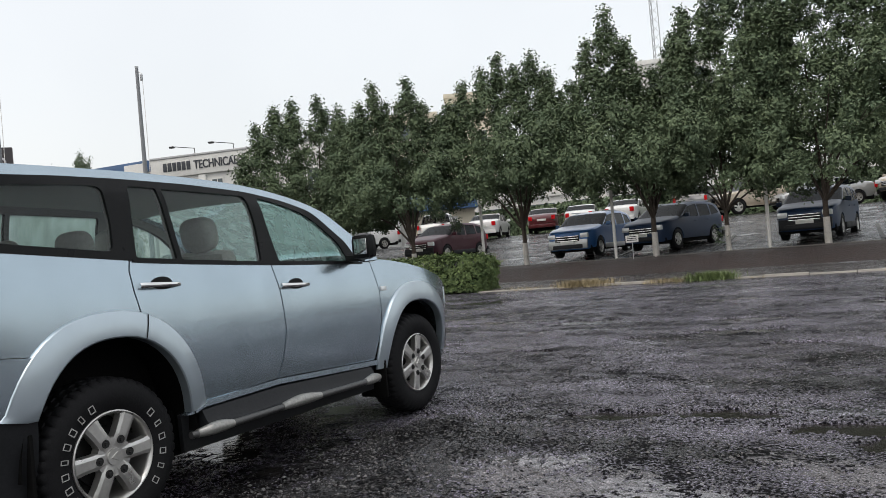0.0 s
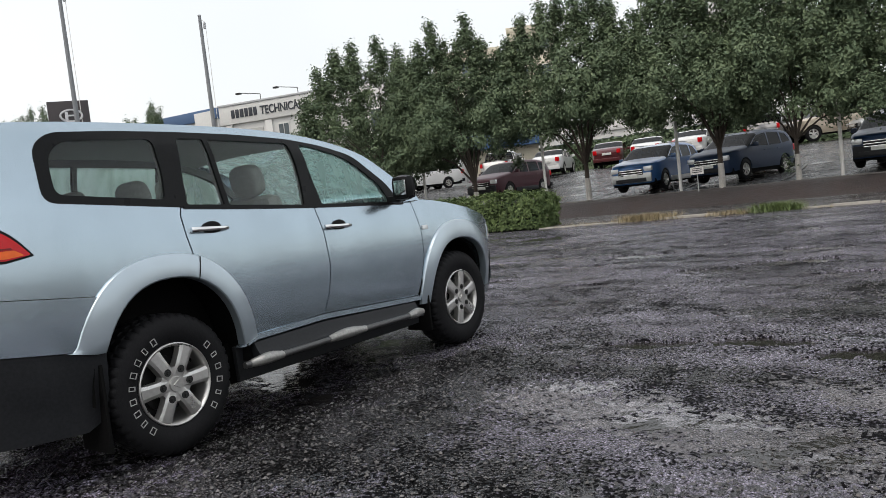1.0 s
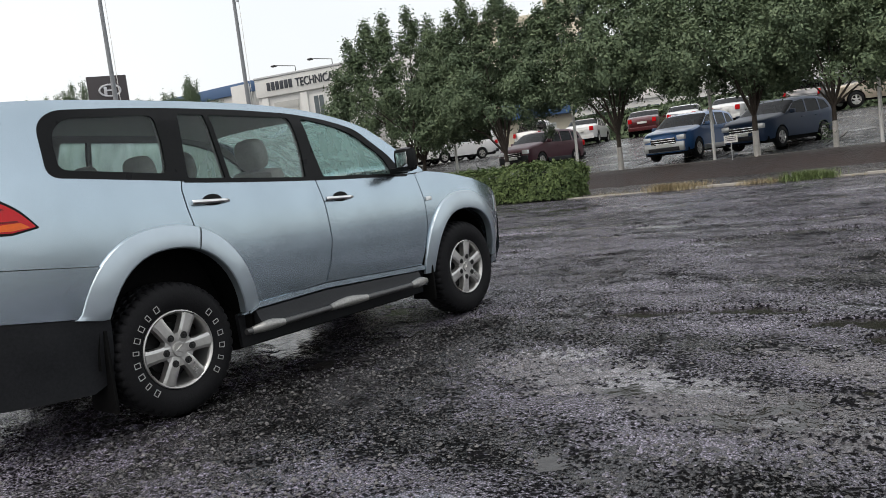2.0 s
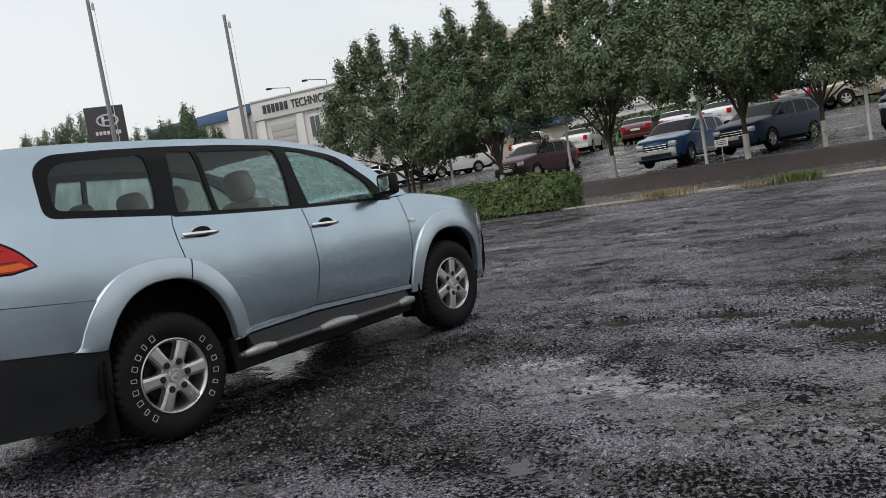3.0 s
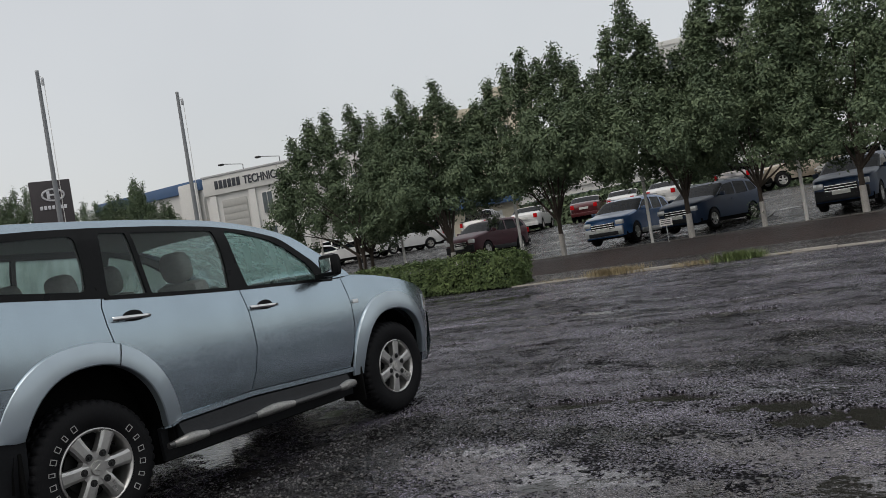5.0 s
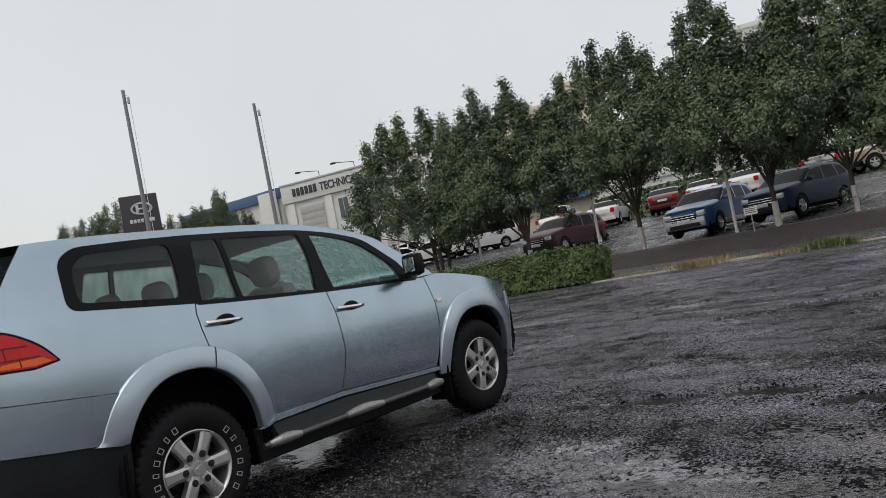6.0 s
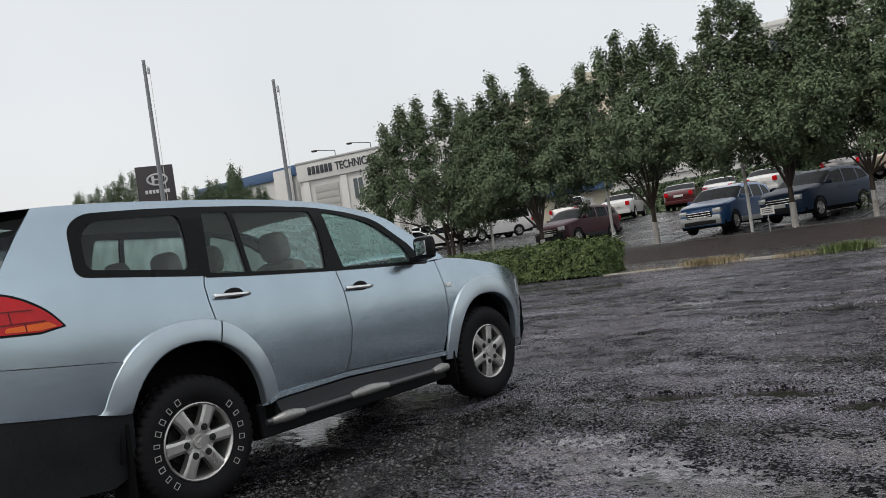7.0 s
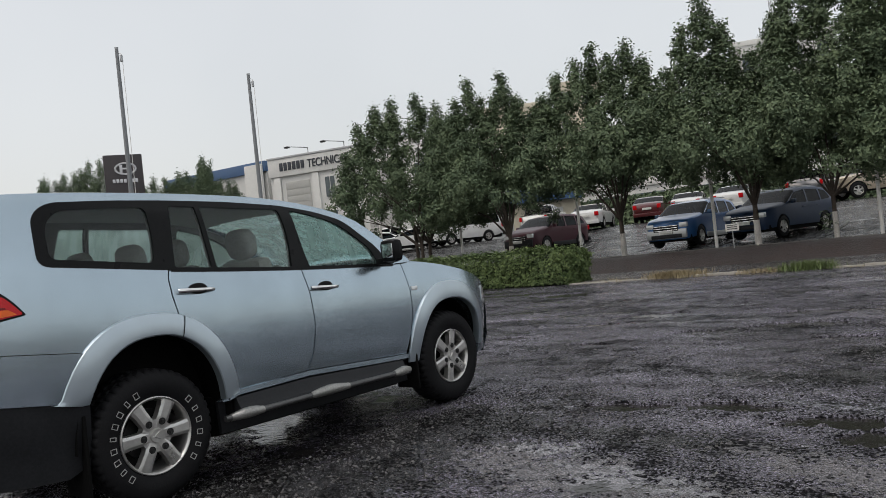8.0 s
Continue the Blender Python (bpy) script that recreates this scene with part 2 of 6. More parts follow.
ROAD_ASPHALT = wet_asphalt("road_asphalt", 0.03, 0.09, 0.8, (1.08, 0.98, 0.95))
LOT_ASPHALT = wet_asphalt("lot_asphalt", 0.03, 0.085, 0.7)
SOIL = material("wet_soil", (0.036, 0.026, 0.024), 0.6, vary=0.6, scale=1.2, fine=14, bump=0.9, bump_dist=0.08)


# ---- building helpers ----
def mesh_of(name, bm, mat, smooth=True):
    me = bpy.data.meshes.new(name)
    bm.to_mesh(me)
    bm.free()
    for one in mat if isinstance(mat, (list, tuple)) else [mat]:
        me.materials.append(one)
    if smooth:
        me.polygons.foreach_set("use_smooth", [True] * len(me.polygons))
        me.set_sharp_from_angle(angle=radians(38))
    return me


def part(name, bm, mat, parent, label="", smooth=True):
    ob = new(name, mesh_of(name, bm, mat, smooth))
    ob.parent = parent
    return tagged(ob, label)


def share(name, me, parent, m=None, label=""):
    ob = new(name, me)
    ob.parent = parent
    if m is not None:
        ob.matrix_basis = m
    return tagged(ob, label)


def thing(name, at=None, label="", category="", group="", kind=""):
    ob = new(name)
    ob.empty_display_size = 0.2
    if at is not None:
        ob.matrix_basis = at
    return tagged(ob, label, category, group, kind)


def box(bm, x0, x1, y0, y1, z0, z1, bevel=0.0, m=None):
    got = bmesh.ops.create_cube(bm, size=1, matrix=Matrix.LocRotScale(((x0 + x1) / 2, (y0 + y1) / 2, (z0 + z1) / 2), None, (abs(x1 - x0), abs(y1 - y0), abs(z1 - z0))))
    if bevel:
        edges = list({e for v in got["verts"] for e in v.link_edges})
        out = bmesh.ops.bevel(bm, geom=edges, offset=bevel, segments=2, affect="EDGES", profile=0.6)
        got = {"verts": list({v for f in out["faces"] for v in f.verts} | {v for v in got["verts"] if v.is_valid})}
    if m is not None:
        bmesh.ops.transform(bm, matrix=m, verts=[v for v in got["verts"] if v.is_valid])
    return bm


def one_box(*a, **k):
    return box(bmesh.new(), *a, **k)


def cylinder(bm, r0, r1, a, b, n=12):
    a, b = Vector(a), Vector(b)
    turn = (b - a).to_track_quat("Z", "Y").to_matrix().to_4x4()
    bmesh.ops.create_cone(bm, cap_ends=True, segments=n, radius1=r0, radius2=r1, depth=(b - a).length, matrix=Matrix.Translation((a + b) / 2) @ turn)
    return bm


def lathe(profile, n=48, bm=None):
    """Turns (radius, x) points round the x axis."""
    bm = bm or bmesh.new()
    rings = []
    for k in range(n):
        a = 2 * math.pi * k / n
        rings.append([bm.verts.new((x, r * math.cos(a), r * math.sin(a))) for r, x in profile])
    for k in range(n):
        p, q = rings[k], rings[(k + 1) % n]
        for i in range(len(profile) - 1):
            bm.faces.new((p[i], p[i + 1], q[i + 1], q[i]))
    return bm


def lerp_at(y, table):
    ys, zs = zip(*table)
    return float(np.interp(y, ys, zs))


def smooth_at(y, table):
    """Smooth curve through (y, z) pairs, by Catmull-Rom."""
    if y <= table[0][0]:
        return table[0][1]
    if y >= table[-1][0]:
        return table[-1][1]
    k = max(i for i in range(len(table) - 1) if table[i][0] <= y)
    (y1, z1), (y2, z2) = table[k], table[k + 1]
    y0, z0 = table[k - 1] if k else (2 * y1 - y2, 2 * z1 - z2)
    y3, z3 = table[k + 2] if k + 2 < len(table) else (2 * y2 - y1, 2 * z2 - z1)
    u, h = (y - y1) / (y2 - y1), y2 - y1
    m1, m2 = (z2 - z0) / (y2 - y0) * h, (z3 - z1) / (y3 - y1) * h
    return (2 * u**3 - 3 * u**2 + 1) * z1 + (u**3 - 2 * u**2 + u) * m1 + (3 * u**2 - 2 * u**3) * z2 + (u**3 - u**2) * m2


def rounded(points, radii, n=5):
    """A polygon in (y, z) with rounded corners."""
    out = []
    k = len(points)
    for i, p in enumerate(points):
        p, a, b = Vector(p), Vector(points[i - 1]), Vector(points[(i + 1) % k])
        r = radii if isinstance(radii, (int, float)) else radii[i]
        if not r:
            out.append((p.x, p.y))
            continue
        ra = min(r, (a - p).length * 0.48)
        rb = min(r, (b - p).length * 0.48)
        s, e = p + (a - p).normalized() * ra, p + (b - p).normalized() * rb
        for j in range(n + 1):
            u = j / n
            q = s * (1 - u) ** 2 + p * 2 * u * (1 - u) + e * u * u
            out.append((q.x, q.y))
    return out


def sheet(outline, holes, surface, cell=0.07, thick=0.0, offset=0.0):
    """A panel: an outline in (y, z) with holes, cut into small cells and laid on the curved surface x = surface(y, z). With thick it gets
    a turned-in rim."""
    bm = bmesh.new()
    edges = []
    for loop in [outline, *holes]:
        vs = [bm.verts.new((0, y, z)) for y, z in loop]
        edges += [bm.edges.new((vs[i - 1], vs[i])) for i in range(len(vs))]
    bmesh.ops.triangle_fill(bm, edges=edges, use_beauty=True, normal=(1, 0, 0))
    ys, zs = [p[0] for p in outline], [p[1] for p in outline]
    for lo, hi, axis in ((min(ys), max(ys), 1), (min(zs), max(zs), 2)):
        for k in range(1, int((hi - lo) / cell) + 1):
            at, no = [0, 0, 0], [0, 0, 0]
            at[axis], no[axis] = lo + (hi - lo) * k / (int((hi - lo) / cell) + 1), 1
            bmesh.ops.bisect_plane(bm, geom=bm.verts[:] + bm.edges[:] + bm.faces[:], plane_co=at, plane_no=no, dist=1e-5)
    for v in bm.verts:
        v.co.x = surface(v.co.y, v.co.z) + offset
    bm.normal_update()
    for f in bm.faces:
        if f.normal.x < 0:
            f.normal_flip()
    if thick:
        rim = [e for e in bm.edges if e.is_boundary]
        got = bmesh.ops.extrude_edge_only(bm, edges=rim)
        for v in got["geom"]:
            if isinstance(v, bmesh.types.BMVert):
                v.co.x -= thick
    return bm


def mirrored(bm, x_mid):
    """A mirrored copy of bm across the plane x = x_mid."""
    twin = bm.copy()
    for v in twin.verts:
        v.co.x = 2 * x_mid - v.co.x
    bmesh.ops.reverse_faces(twin, faces=twin.faces[:])
    return twin


# ---- ground: one sheet, with the lot, the lower road, the bank and the rising car park ----
def terrain(y):
    return lerp_at(y, [(-3000, 0), (16.9, 0), (17.3, -0.04), (21.4, -0.03), (22.9, 0.40), (24, 0.45), (26, 0.50), (29, 0.70), (36, 1.62), (41, 1.78), (60, 1.95), (3000, 2.0)])


HOLLOWS = [(1.7, 1.36, 0.55, 0.30, 0.020), (2.4, 1.08, 0.6, 0.30, 0.024), (3.1, 0.95, 0.6, 0.26, 0.024), (3.9, 1.15, 0.6, 0.3, 0.026), (2.4, 0.05, 0.4, 0.2, 0.024),
           (-1.0, 1.6, 0.6, 0.35, 0.05), (-1.75, 1.9, 0.5, 0.35, 0.05), (-0.3, 1.0, 0.35, 0.3, 0.04), (-1.0, 2.85, 0.35, 0.3, 0.05)]
# patches where the top course has broken away and rain stands: place, half length, half width
BROKEN = [(1.63, 2.88, 0.38, 0.15), (2.25, 2.96, 0.42, 0.20), (3.0, 2.72, 0.36, 0.18), (3.3, 2.36, 0.22, 0.14), (3.85, 2.5, 0.5, 0.28), (0.75, 6.86, 0.55, 0.15), (1.57, 7.34, 0.62, 0.30), (1.5, 8.65, 0.7, 0.22),
          (-0.91, 8.7, 0.6, 0.32), (-1.35, 7.76, 0.55, 0.14), (-3.39, 8.56, 0.6, 0.18), (-2.0, 6.45, 0.4, 0.16), (-4.95, 13.28, 0.9, 0.55), (-7.05, 14.2, 1.3, 0.4), (2.44, 6.3, 0.35, 0.12), (-0.42, 5.89, 0.28, 0.09), (3.6, 10.5, 0.9, 0.4), (0.6, 11.6, 0.9, 0.35)]


def broken(x, y):
    """How far a spot lies inside the broken patches: over 0 inside, ragged at the rim."""
    best = -1.0
    for hx, hy, sx, sy in BROKEN:
        u, v = ((x - hx) * 0.99 + (y - hy) * 0.15) / sx, ((y - hy) * 0.99 - (x - hx) * 0.15) / sy
        e = u * u + v * v
        if e < 3.2:
            p = Vector((x, y * 1.7, 0))
            best = max(best, 1.0 - e + 0.9 * noise.noise(p * 2.6 + Vector((4, 1, 0))) + 0.75 * noise.noise(p * 8.0) + 0.4 * noise.noise(p * 19.0))
    return best


def ground_height(x, y):
    z = terrain(y)
    if abs(x) < 60 and -40 < y < 60:
        p = Vector((x, y, 0))
        z += 0.012 * noise.noise(p * 0.35)
        if -9 < x < 12 and -6 < y < 16.5:
            z += 0.006 * noise.noise(p * 1.7) + 0.008 * noise.noise(p * 4.1) + 0.007 * noise.noise(p * 9.0)
            # chippings standing out of the worn surface, but for the smoother lanes
            z += random.gauss(0, 0.0042) * min(1.0, max(0.12, 0.55 + 1.6 * noise.noise(p * 0.8 + Vector((3, 9, 0)))))
            for hx, hy, sx, sy, d in HOLLOWS:
                u, v = (x - hx) * 0.95 - (y - hy) * 0.3, (y - hy) * 0.95 + (x - hx) * 0.3
                e = (u / sx) ** 2 + (v / sy) ** 2
                if e < 4:
                    z -= d * math.exp(-e * 1.1) * (0.42 + 0.75 * noise.noise(p * 2.3 + Vector((7, 3, 0))) + 0.35 * noise.noise(p * 6.5))
            z -= 0.046 * min(1.0, max(0.0, broken(x, y) * 3.0))
    return z


def silted(x, y):
    """Where pale silt has settled over the asphalt, in and round the shallow hollows of the yard."""
    if not (-0.5 < x < 6 and -1.2 < y < 6.5):
        return False
    p = Vector((x, y, 0))
    for hx, hy, sx, sy, d in SILT:
        u, v = (x - hx) * 0.95 - (y - hy) * 0.3, (y - hy) * 0.95 + (x - hx) * 0.3
        if (u / sx) ** 2 + (v / sy) ** 2 < 0.8 + 1.2 * noise.noise(p * 2.6) + 1.2 * noise.noise(p * 9.0) + 1.5 * noise.noise(p * 21.0) + random.gauss(0, 0.35):
            return True
    return False


SILT = HOLLOWS[:4] + [(4.2, 1.7, 0.6, 0.4, 0), (3.3, 1.75, 0.7, 0.22, 0)]


# patches of coarse dark aggregate where the fine binder has washed out; the first two also paint in the wagon's dark on
# the ground
RAVELLED_AND_SHADE = [(0.5, 0.5, 1.0, 1.3), (0.75, 1.9, 0.65, 0.9), (2.1, 2.05, 0.75, 0.26), (1.7, 0.2, 0.6, 0.4), (2.9, 0.15, 0.5, 0.3), (3.0, 4.2, 1.1, 0.3), (3.3, 5.4, 1.0, 0.25)]


def ravelled_or_shade(x, y):
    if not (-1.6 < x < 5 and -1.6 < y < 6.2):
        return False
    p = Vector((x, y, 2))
    for hx, hy, sx, sy in RAVELLED_AND_SHADE:
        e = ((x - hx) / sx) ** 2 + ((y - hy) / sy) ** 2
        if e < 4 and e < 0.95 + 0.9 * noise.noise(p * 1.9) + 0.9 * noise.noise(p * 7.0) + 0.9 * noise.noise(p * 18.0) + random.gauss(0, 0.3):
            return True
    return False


def graded(lo, hi, step, far):
    inner = list(np.arange(lo, hi + 1e-6, step))
    out, d = [], step
    while sum(out) < far:
        d *= 1.35
        out.append(d)
    return [lo - s for s in np.cumsum(out)[::-1]] + inner + [hi + s for s in np.cumsum(out)]


def build_ground():
    xs, ys = graded(-0.9, 5.6, 0.020, 2500), graded(-1.2, 6.5, 0.020, 2500)
    ys = sorted(set([round(float(y), 3) for y in ys if not 6.55 < y < 62] + [round(float(v), 3) for v in np.arange(6.55, 12, 0.05)] + [round(float(v), 3) for v in np.arange(12.0, 25, 0.13)] + [float(v) for v in np.arange(26, 62, 1.5)]))
    xs = sorted(set([round(float(x), 3) for x in xs if not (-8.9 < x < -0.9 or 5.6 < x < 10)] + [round(float(v), 3) for v in np.arange(-8.9, -0.9, 0.07)] + [round(float(v), 3) for v in np.arange(5.65, 10, 0.08)]))
    nx = len(xs)
    verts = [(x, y, ground_height(x, y)) for y in ys for x in xs]
    faces = [(j * nx + i, j * nx + i + 1, (j + 1) * nx + i + 1, (j + 1) * nx + i) for j in range(len(ys) - 1) for i in range(nx - 1)]
    me = bpy.data.meshes.new("ground")
    me.from_pydata(verts, [], faces)
    for m in (ASPHALT, ROAD_ASPHALT, SOIL, LOT_ASPHALT, SILT_ASPHALT, RAVELLED_SHADE_ASPHALT):
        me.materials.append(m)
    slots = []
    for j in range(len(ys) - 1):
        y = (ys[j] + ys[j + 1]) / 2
        slots += [4 if silted(x, y) else 5 if ravelled_or_shade(x, y) else 0 if y < 17.0 else 1 if y < 21.5 else 2 if y < 24 else 3 for x in xs[:-1]]
    me.polygons.foreach_set("material_index", slots)
    me.polygons.foreach_set("use_smooth", [True] * len(faces))
    tagged(new("ground", me), "wet worn asphalt yard rising to a car park", "ground", kind="structure")


build_ground()

WATER = bpy.data.materials.new("puddle_water")
WATER.use_nodes = True
wb = WATER.node_tree.nodes["Principled BSDF"]
wb.inputs["Base Color"].default_value = (0.022, 0.020, 0.019, 1)
wb.inputs["Roughness"].default_value, wb.inputs["IOR"].default_value = 0.03, 1.33
w_t, w_n, w_b = (WATER.node_tree.nodes.new(k) for k in ("ShaderNodeTexCoord", "ShaderNodeTexNoise", "ShaderNodeBump"))
w_n.inputs["Scale"].default_value, w_n.inputs["Detail"].default_value = 16, 3
w_b.inputs["Strength"].default_value, w_b.inputs["Distance"].default_value = 0.4, 0.01
WATER.node_tree.links.new(w_t.outputs["Object"], w_n.inputs["Vector"])
WATER.node_tree.links.new(w_n.outputs[0], w_b.inputs["Height"])
WATER.node_tree.links.new(w_b.outputs[0], wb.inputs["Normal"])


def build_water():
    """Rain water standing level in the hollows of the yard: it shows wherever the worn surface dips under it."""
    bm = bmesh.new()
    bm.faces.new([bm.verts.new(p) for p in ((-8.8, -2.4, WATER_LEVEL), (11.8, -2.4, WATER_LEVEL), (11.8, 16.4, WATER_LEVEL), (-8.8, 16.4, WATER_LEVEL))])
    tagged(part("rain_puddles", bm, WATER, None), "shallow rain puddles standing in hollows of worn asphalt", "puddle", kind="stuff")


WATER_LEVEL = -0.0165
build_water()

# ---- the silver off-road wagon ----
MID = -0.90
BELT = [(-1.1, 1.47), (-0.55, 1.433), (0.2, 1.348), (1.24, 1.272), (2.02, 1.233), (2.3, 1.215), (3.7, 1.1)]
ROOF_EDGE = [(-1.0, 1.74), (-0.76, 1.825), (-0.54, 1.838), (-0.1, 1.843), (0.54, 1.831), (1.1, 1.797), (1.5, 1.735), (1.85, 1.628), (2.14, 1.45), (2.42, 1.25)]
LOWER = [(0.25, -0.075), (0.45, -0.05), (0.6, -0.022), (0.78, -0.003), (0.88, 0.0), (1.0, -0.007), (1.1, -0.022), (1.21, -0.048)]


def side_x(y, z):
    """The outer face of the near side."""
    b = smooth_at(y, BELT)
    if z <= b:
        x = smooth_at(0.8 + (z - 0.8) * 0.41 / (b - 0.8) if z > 0.8 else z, LOWER)
    else:
        x = -0.048 - 0.22 * (z - b) - 0.10 * max(0, (z - b) - 0.36) * 3
    nose, rear = max(0.0, y - 2.75) / 0.91, max(0.0, -0.40 - y) / 0.66
    return x - 0.27 * nose**3.6 - 0.19 * rear**2.3


def arch(c, a, top, n=28, z0=0.39, low=0.50, power=0.86, low_rear=0.0):
    """Points over a wheel, from behind it to before it."""
    out = []
    for k in range(n + 1):
        u = math.pi * (1 - k / n)
        out.append((c + a * math.copysign(abs(math.cos(u)) ** power, math.cos(u)), max(low_rear if k < n / 2 and low_rear else low, z0 + (top - z0) * math.sin(u) ** 0.95)))
    return out


def solid_between(inner, outer, x_in, x_out, surface):
    """A flare: a rounded band between two rows of (y, z) points, standing proud of the body."""
    bm = bmesh.new()
    rows = []
    for (yi, zi), (yo, zo) in zip(inner, outer):
        row = []
        for u, x in ((1.0, -0.004), (0.985, x_out * 0.30), (0.95, x_out * 0.52), (0.6, x_out * 0.85), (0.16, x_out), (0.06, x_out * 0.97), (0.01, x_out * 0.75), (0.0, x_in)):
            y, z = yi + (yo - yi) * u, zi + (zo - zi) * u
            row.append(bm.verts.new((surface(yo, zo) + x, y, z)))
        rows.append(row)
    for p, q in zip(rows, rows[1:]):
        for i in range(len(p) - 1):
            bm.faces.new((p[i], q[i], q[i + 1], p[i + 1]))
    for row in (rows[0], rows[-1]):
        bm.faces.new(row)
    bmesh.ops.recalc_face_normals(bm, faces=bm.faces[:])
    return bm


def wheel_meshes():
    """The tyre with its tread blocks, the six-spoke alloy rim and its fittings, round the x axis, outside at +x."""
    section = [(0.222, -0.03, 0), (0.232, -0.012, 0), (0.27, 0.004, 0), (0.32, 0.006, 0), (0.350, -0.003, 0), (0.368, -0.012, 1), (0.380, -0.026, 1), (0.387, -0.045, 1), (0.388, -0.064, 1), (0.382, -0.068, 0), (0.388, -0.073, 2), (0.390, -0.115, 2), (0.383, -0.119, 0),
               (0.383, -0.131, 0), (0.390, -0.135, 1), (0.388, -0.178, 1), (0.382, -0.183, 0), (0.387, -0.190, 2), (0.385, -0.218, 2), (0.374, -0.240, 2), (0.33, -0.262, 0), (0.25, -0.26, 0), (0.222, -0.235, 0)]
    tyre, rings, turns = bmesh.new(), [], 44 * 4
    for k in range(turns):
        a = 2 * math.pi * k / turns
        ring = []
        for r, x, row in section:
            # lugs and grooves, set off from row to row
            if row and (k + 2 * (row - 1)) % 4 == 0:
                r -= 0.011
            ring.append(tyre.verts.new((x, r * math.cos(a), r * math.sin(a))))
        rings.append(ring)
    for k in range(turns):
        p, q = rings[k], rings[(k + 1) % turns]
        for i in range(len(section) - 1):
            tyre.faces.new((p[i], p[i + 1], q[i + 1], q[i]))
    rim = lathe([(0.228, -0.03), (0.228, -0.008), (0.222, -0.004), (0.212, -0.012), (0.205, -0.035), (0.2, -0.12), (0.21, -0.2)], 72)
    spokes = bmesh.new()
    for k in range(6):
        a = 2 * math.pi * k / 6
        pts = []
        for r, w, x in ((0.05, 0.040, -0.018), (0.11, 0.037, -0.012), (0.17, 0.039, -0.013), (0.214, 0.045, -0.014)):
            pts.append([(x, -w, r), (x + 0.006, -w * 0.55, r), (x + 0.006, w * 0.55, r), (x, w, r), (x - 0.045, w * 1.05, r), (x - 0.045, -w * 1.05, r)])
        rot = Matrix.Rotation(a, 4, "X")
        rings = [[spokes.verts.new(rot @ Vector(p)) for p in ring] for ring in pts]
        for p, q in zip(rings, rings[1:]):
            for i in range(6):
                spokes.faces.new((p[i - 1], p[i], q[i], q[i - 1]))
    cylinder(spokes, 0.10, 0.096, (-0.06, 0, 0), (-0.013, 0, 0), 36)
    bmesh.ops.recalc_face_normals(spokes, faces=spokes.faces[:])
    cap = bmesh.new()
    cylinder(cap, 0.046, 0.040, (-0.02, 0, 0), (-0.003, 0, 0), 28)
    cylinder(cap, 0.028, 0.024, (-0.004, 0, 0), (0.002, 0, 0), 3)
    nut = bmesh.new()
    cylinder(nut, 0.021, 0.021, (-0.02, 0, 0), (-0.011, 0, 0), 14)
    cylinder(nut, 0.011, 0.009, (-0.011, 0, 0), (-0.001, 0, 0), 6)
    disc = bmesh.new()
    cylinder(disc, 0.15, 0.15, (-0.13, 0, 0), (-0.11, 0, 0), 36)
    cylinder(disc, 0.205, 0.205, (-0.2, 0, 0), (-0.195, 0, 0), 36)
    # raised outlined marks round the sidewall, as plain hollow bars
    blocks = []
    for w in (0.016, 0.012):
        strokes = ((-w, -w + 0.004, -0.019, 0.019), (w - 0.004, w, -0.019, 0.019), (-w, w, 0.015, 0.019), (-w, w, -0.019, -0.015))
        bm = bmesh.new()
        for y0, y1, z0, z1 in strokes:
            box(bm, 0.0035, 0.008, y0, y1, z0, z1)
        blocks.append(mesh_of("sidewall_mark", bm, TYRE_LETTER, False))
    return [("tyre", mesh_of("tyre", tyre, RUBBER)), ("rim", mesh_of("rim", rim, ALLOY)), ("spokes", mesh_of("spokes", spokes, ALLOY, False)),
            ("hub_cap", mesh_of("hub_cap", cap, ALLOY)), ("brake_disc", mesh_of("brake_disc", disc, DARK_STEEL))], mesh_of("wheel_nut", nut, DARK_STEEL), blocks


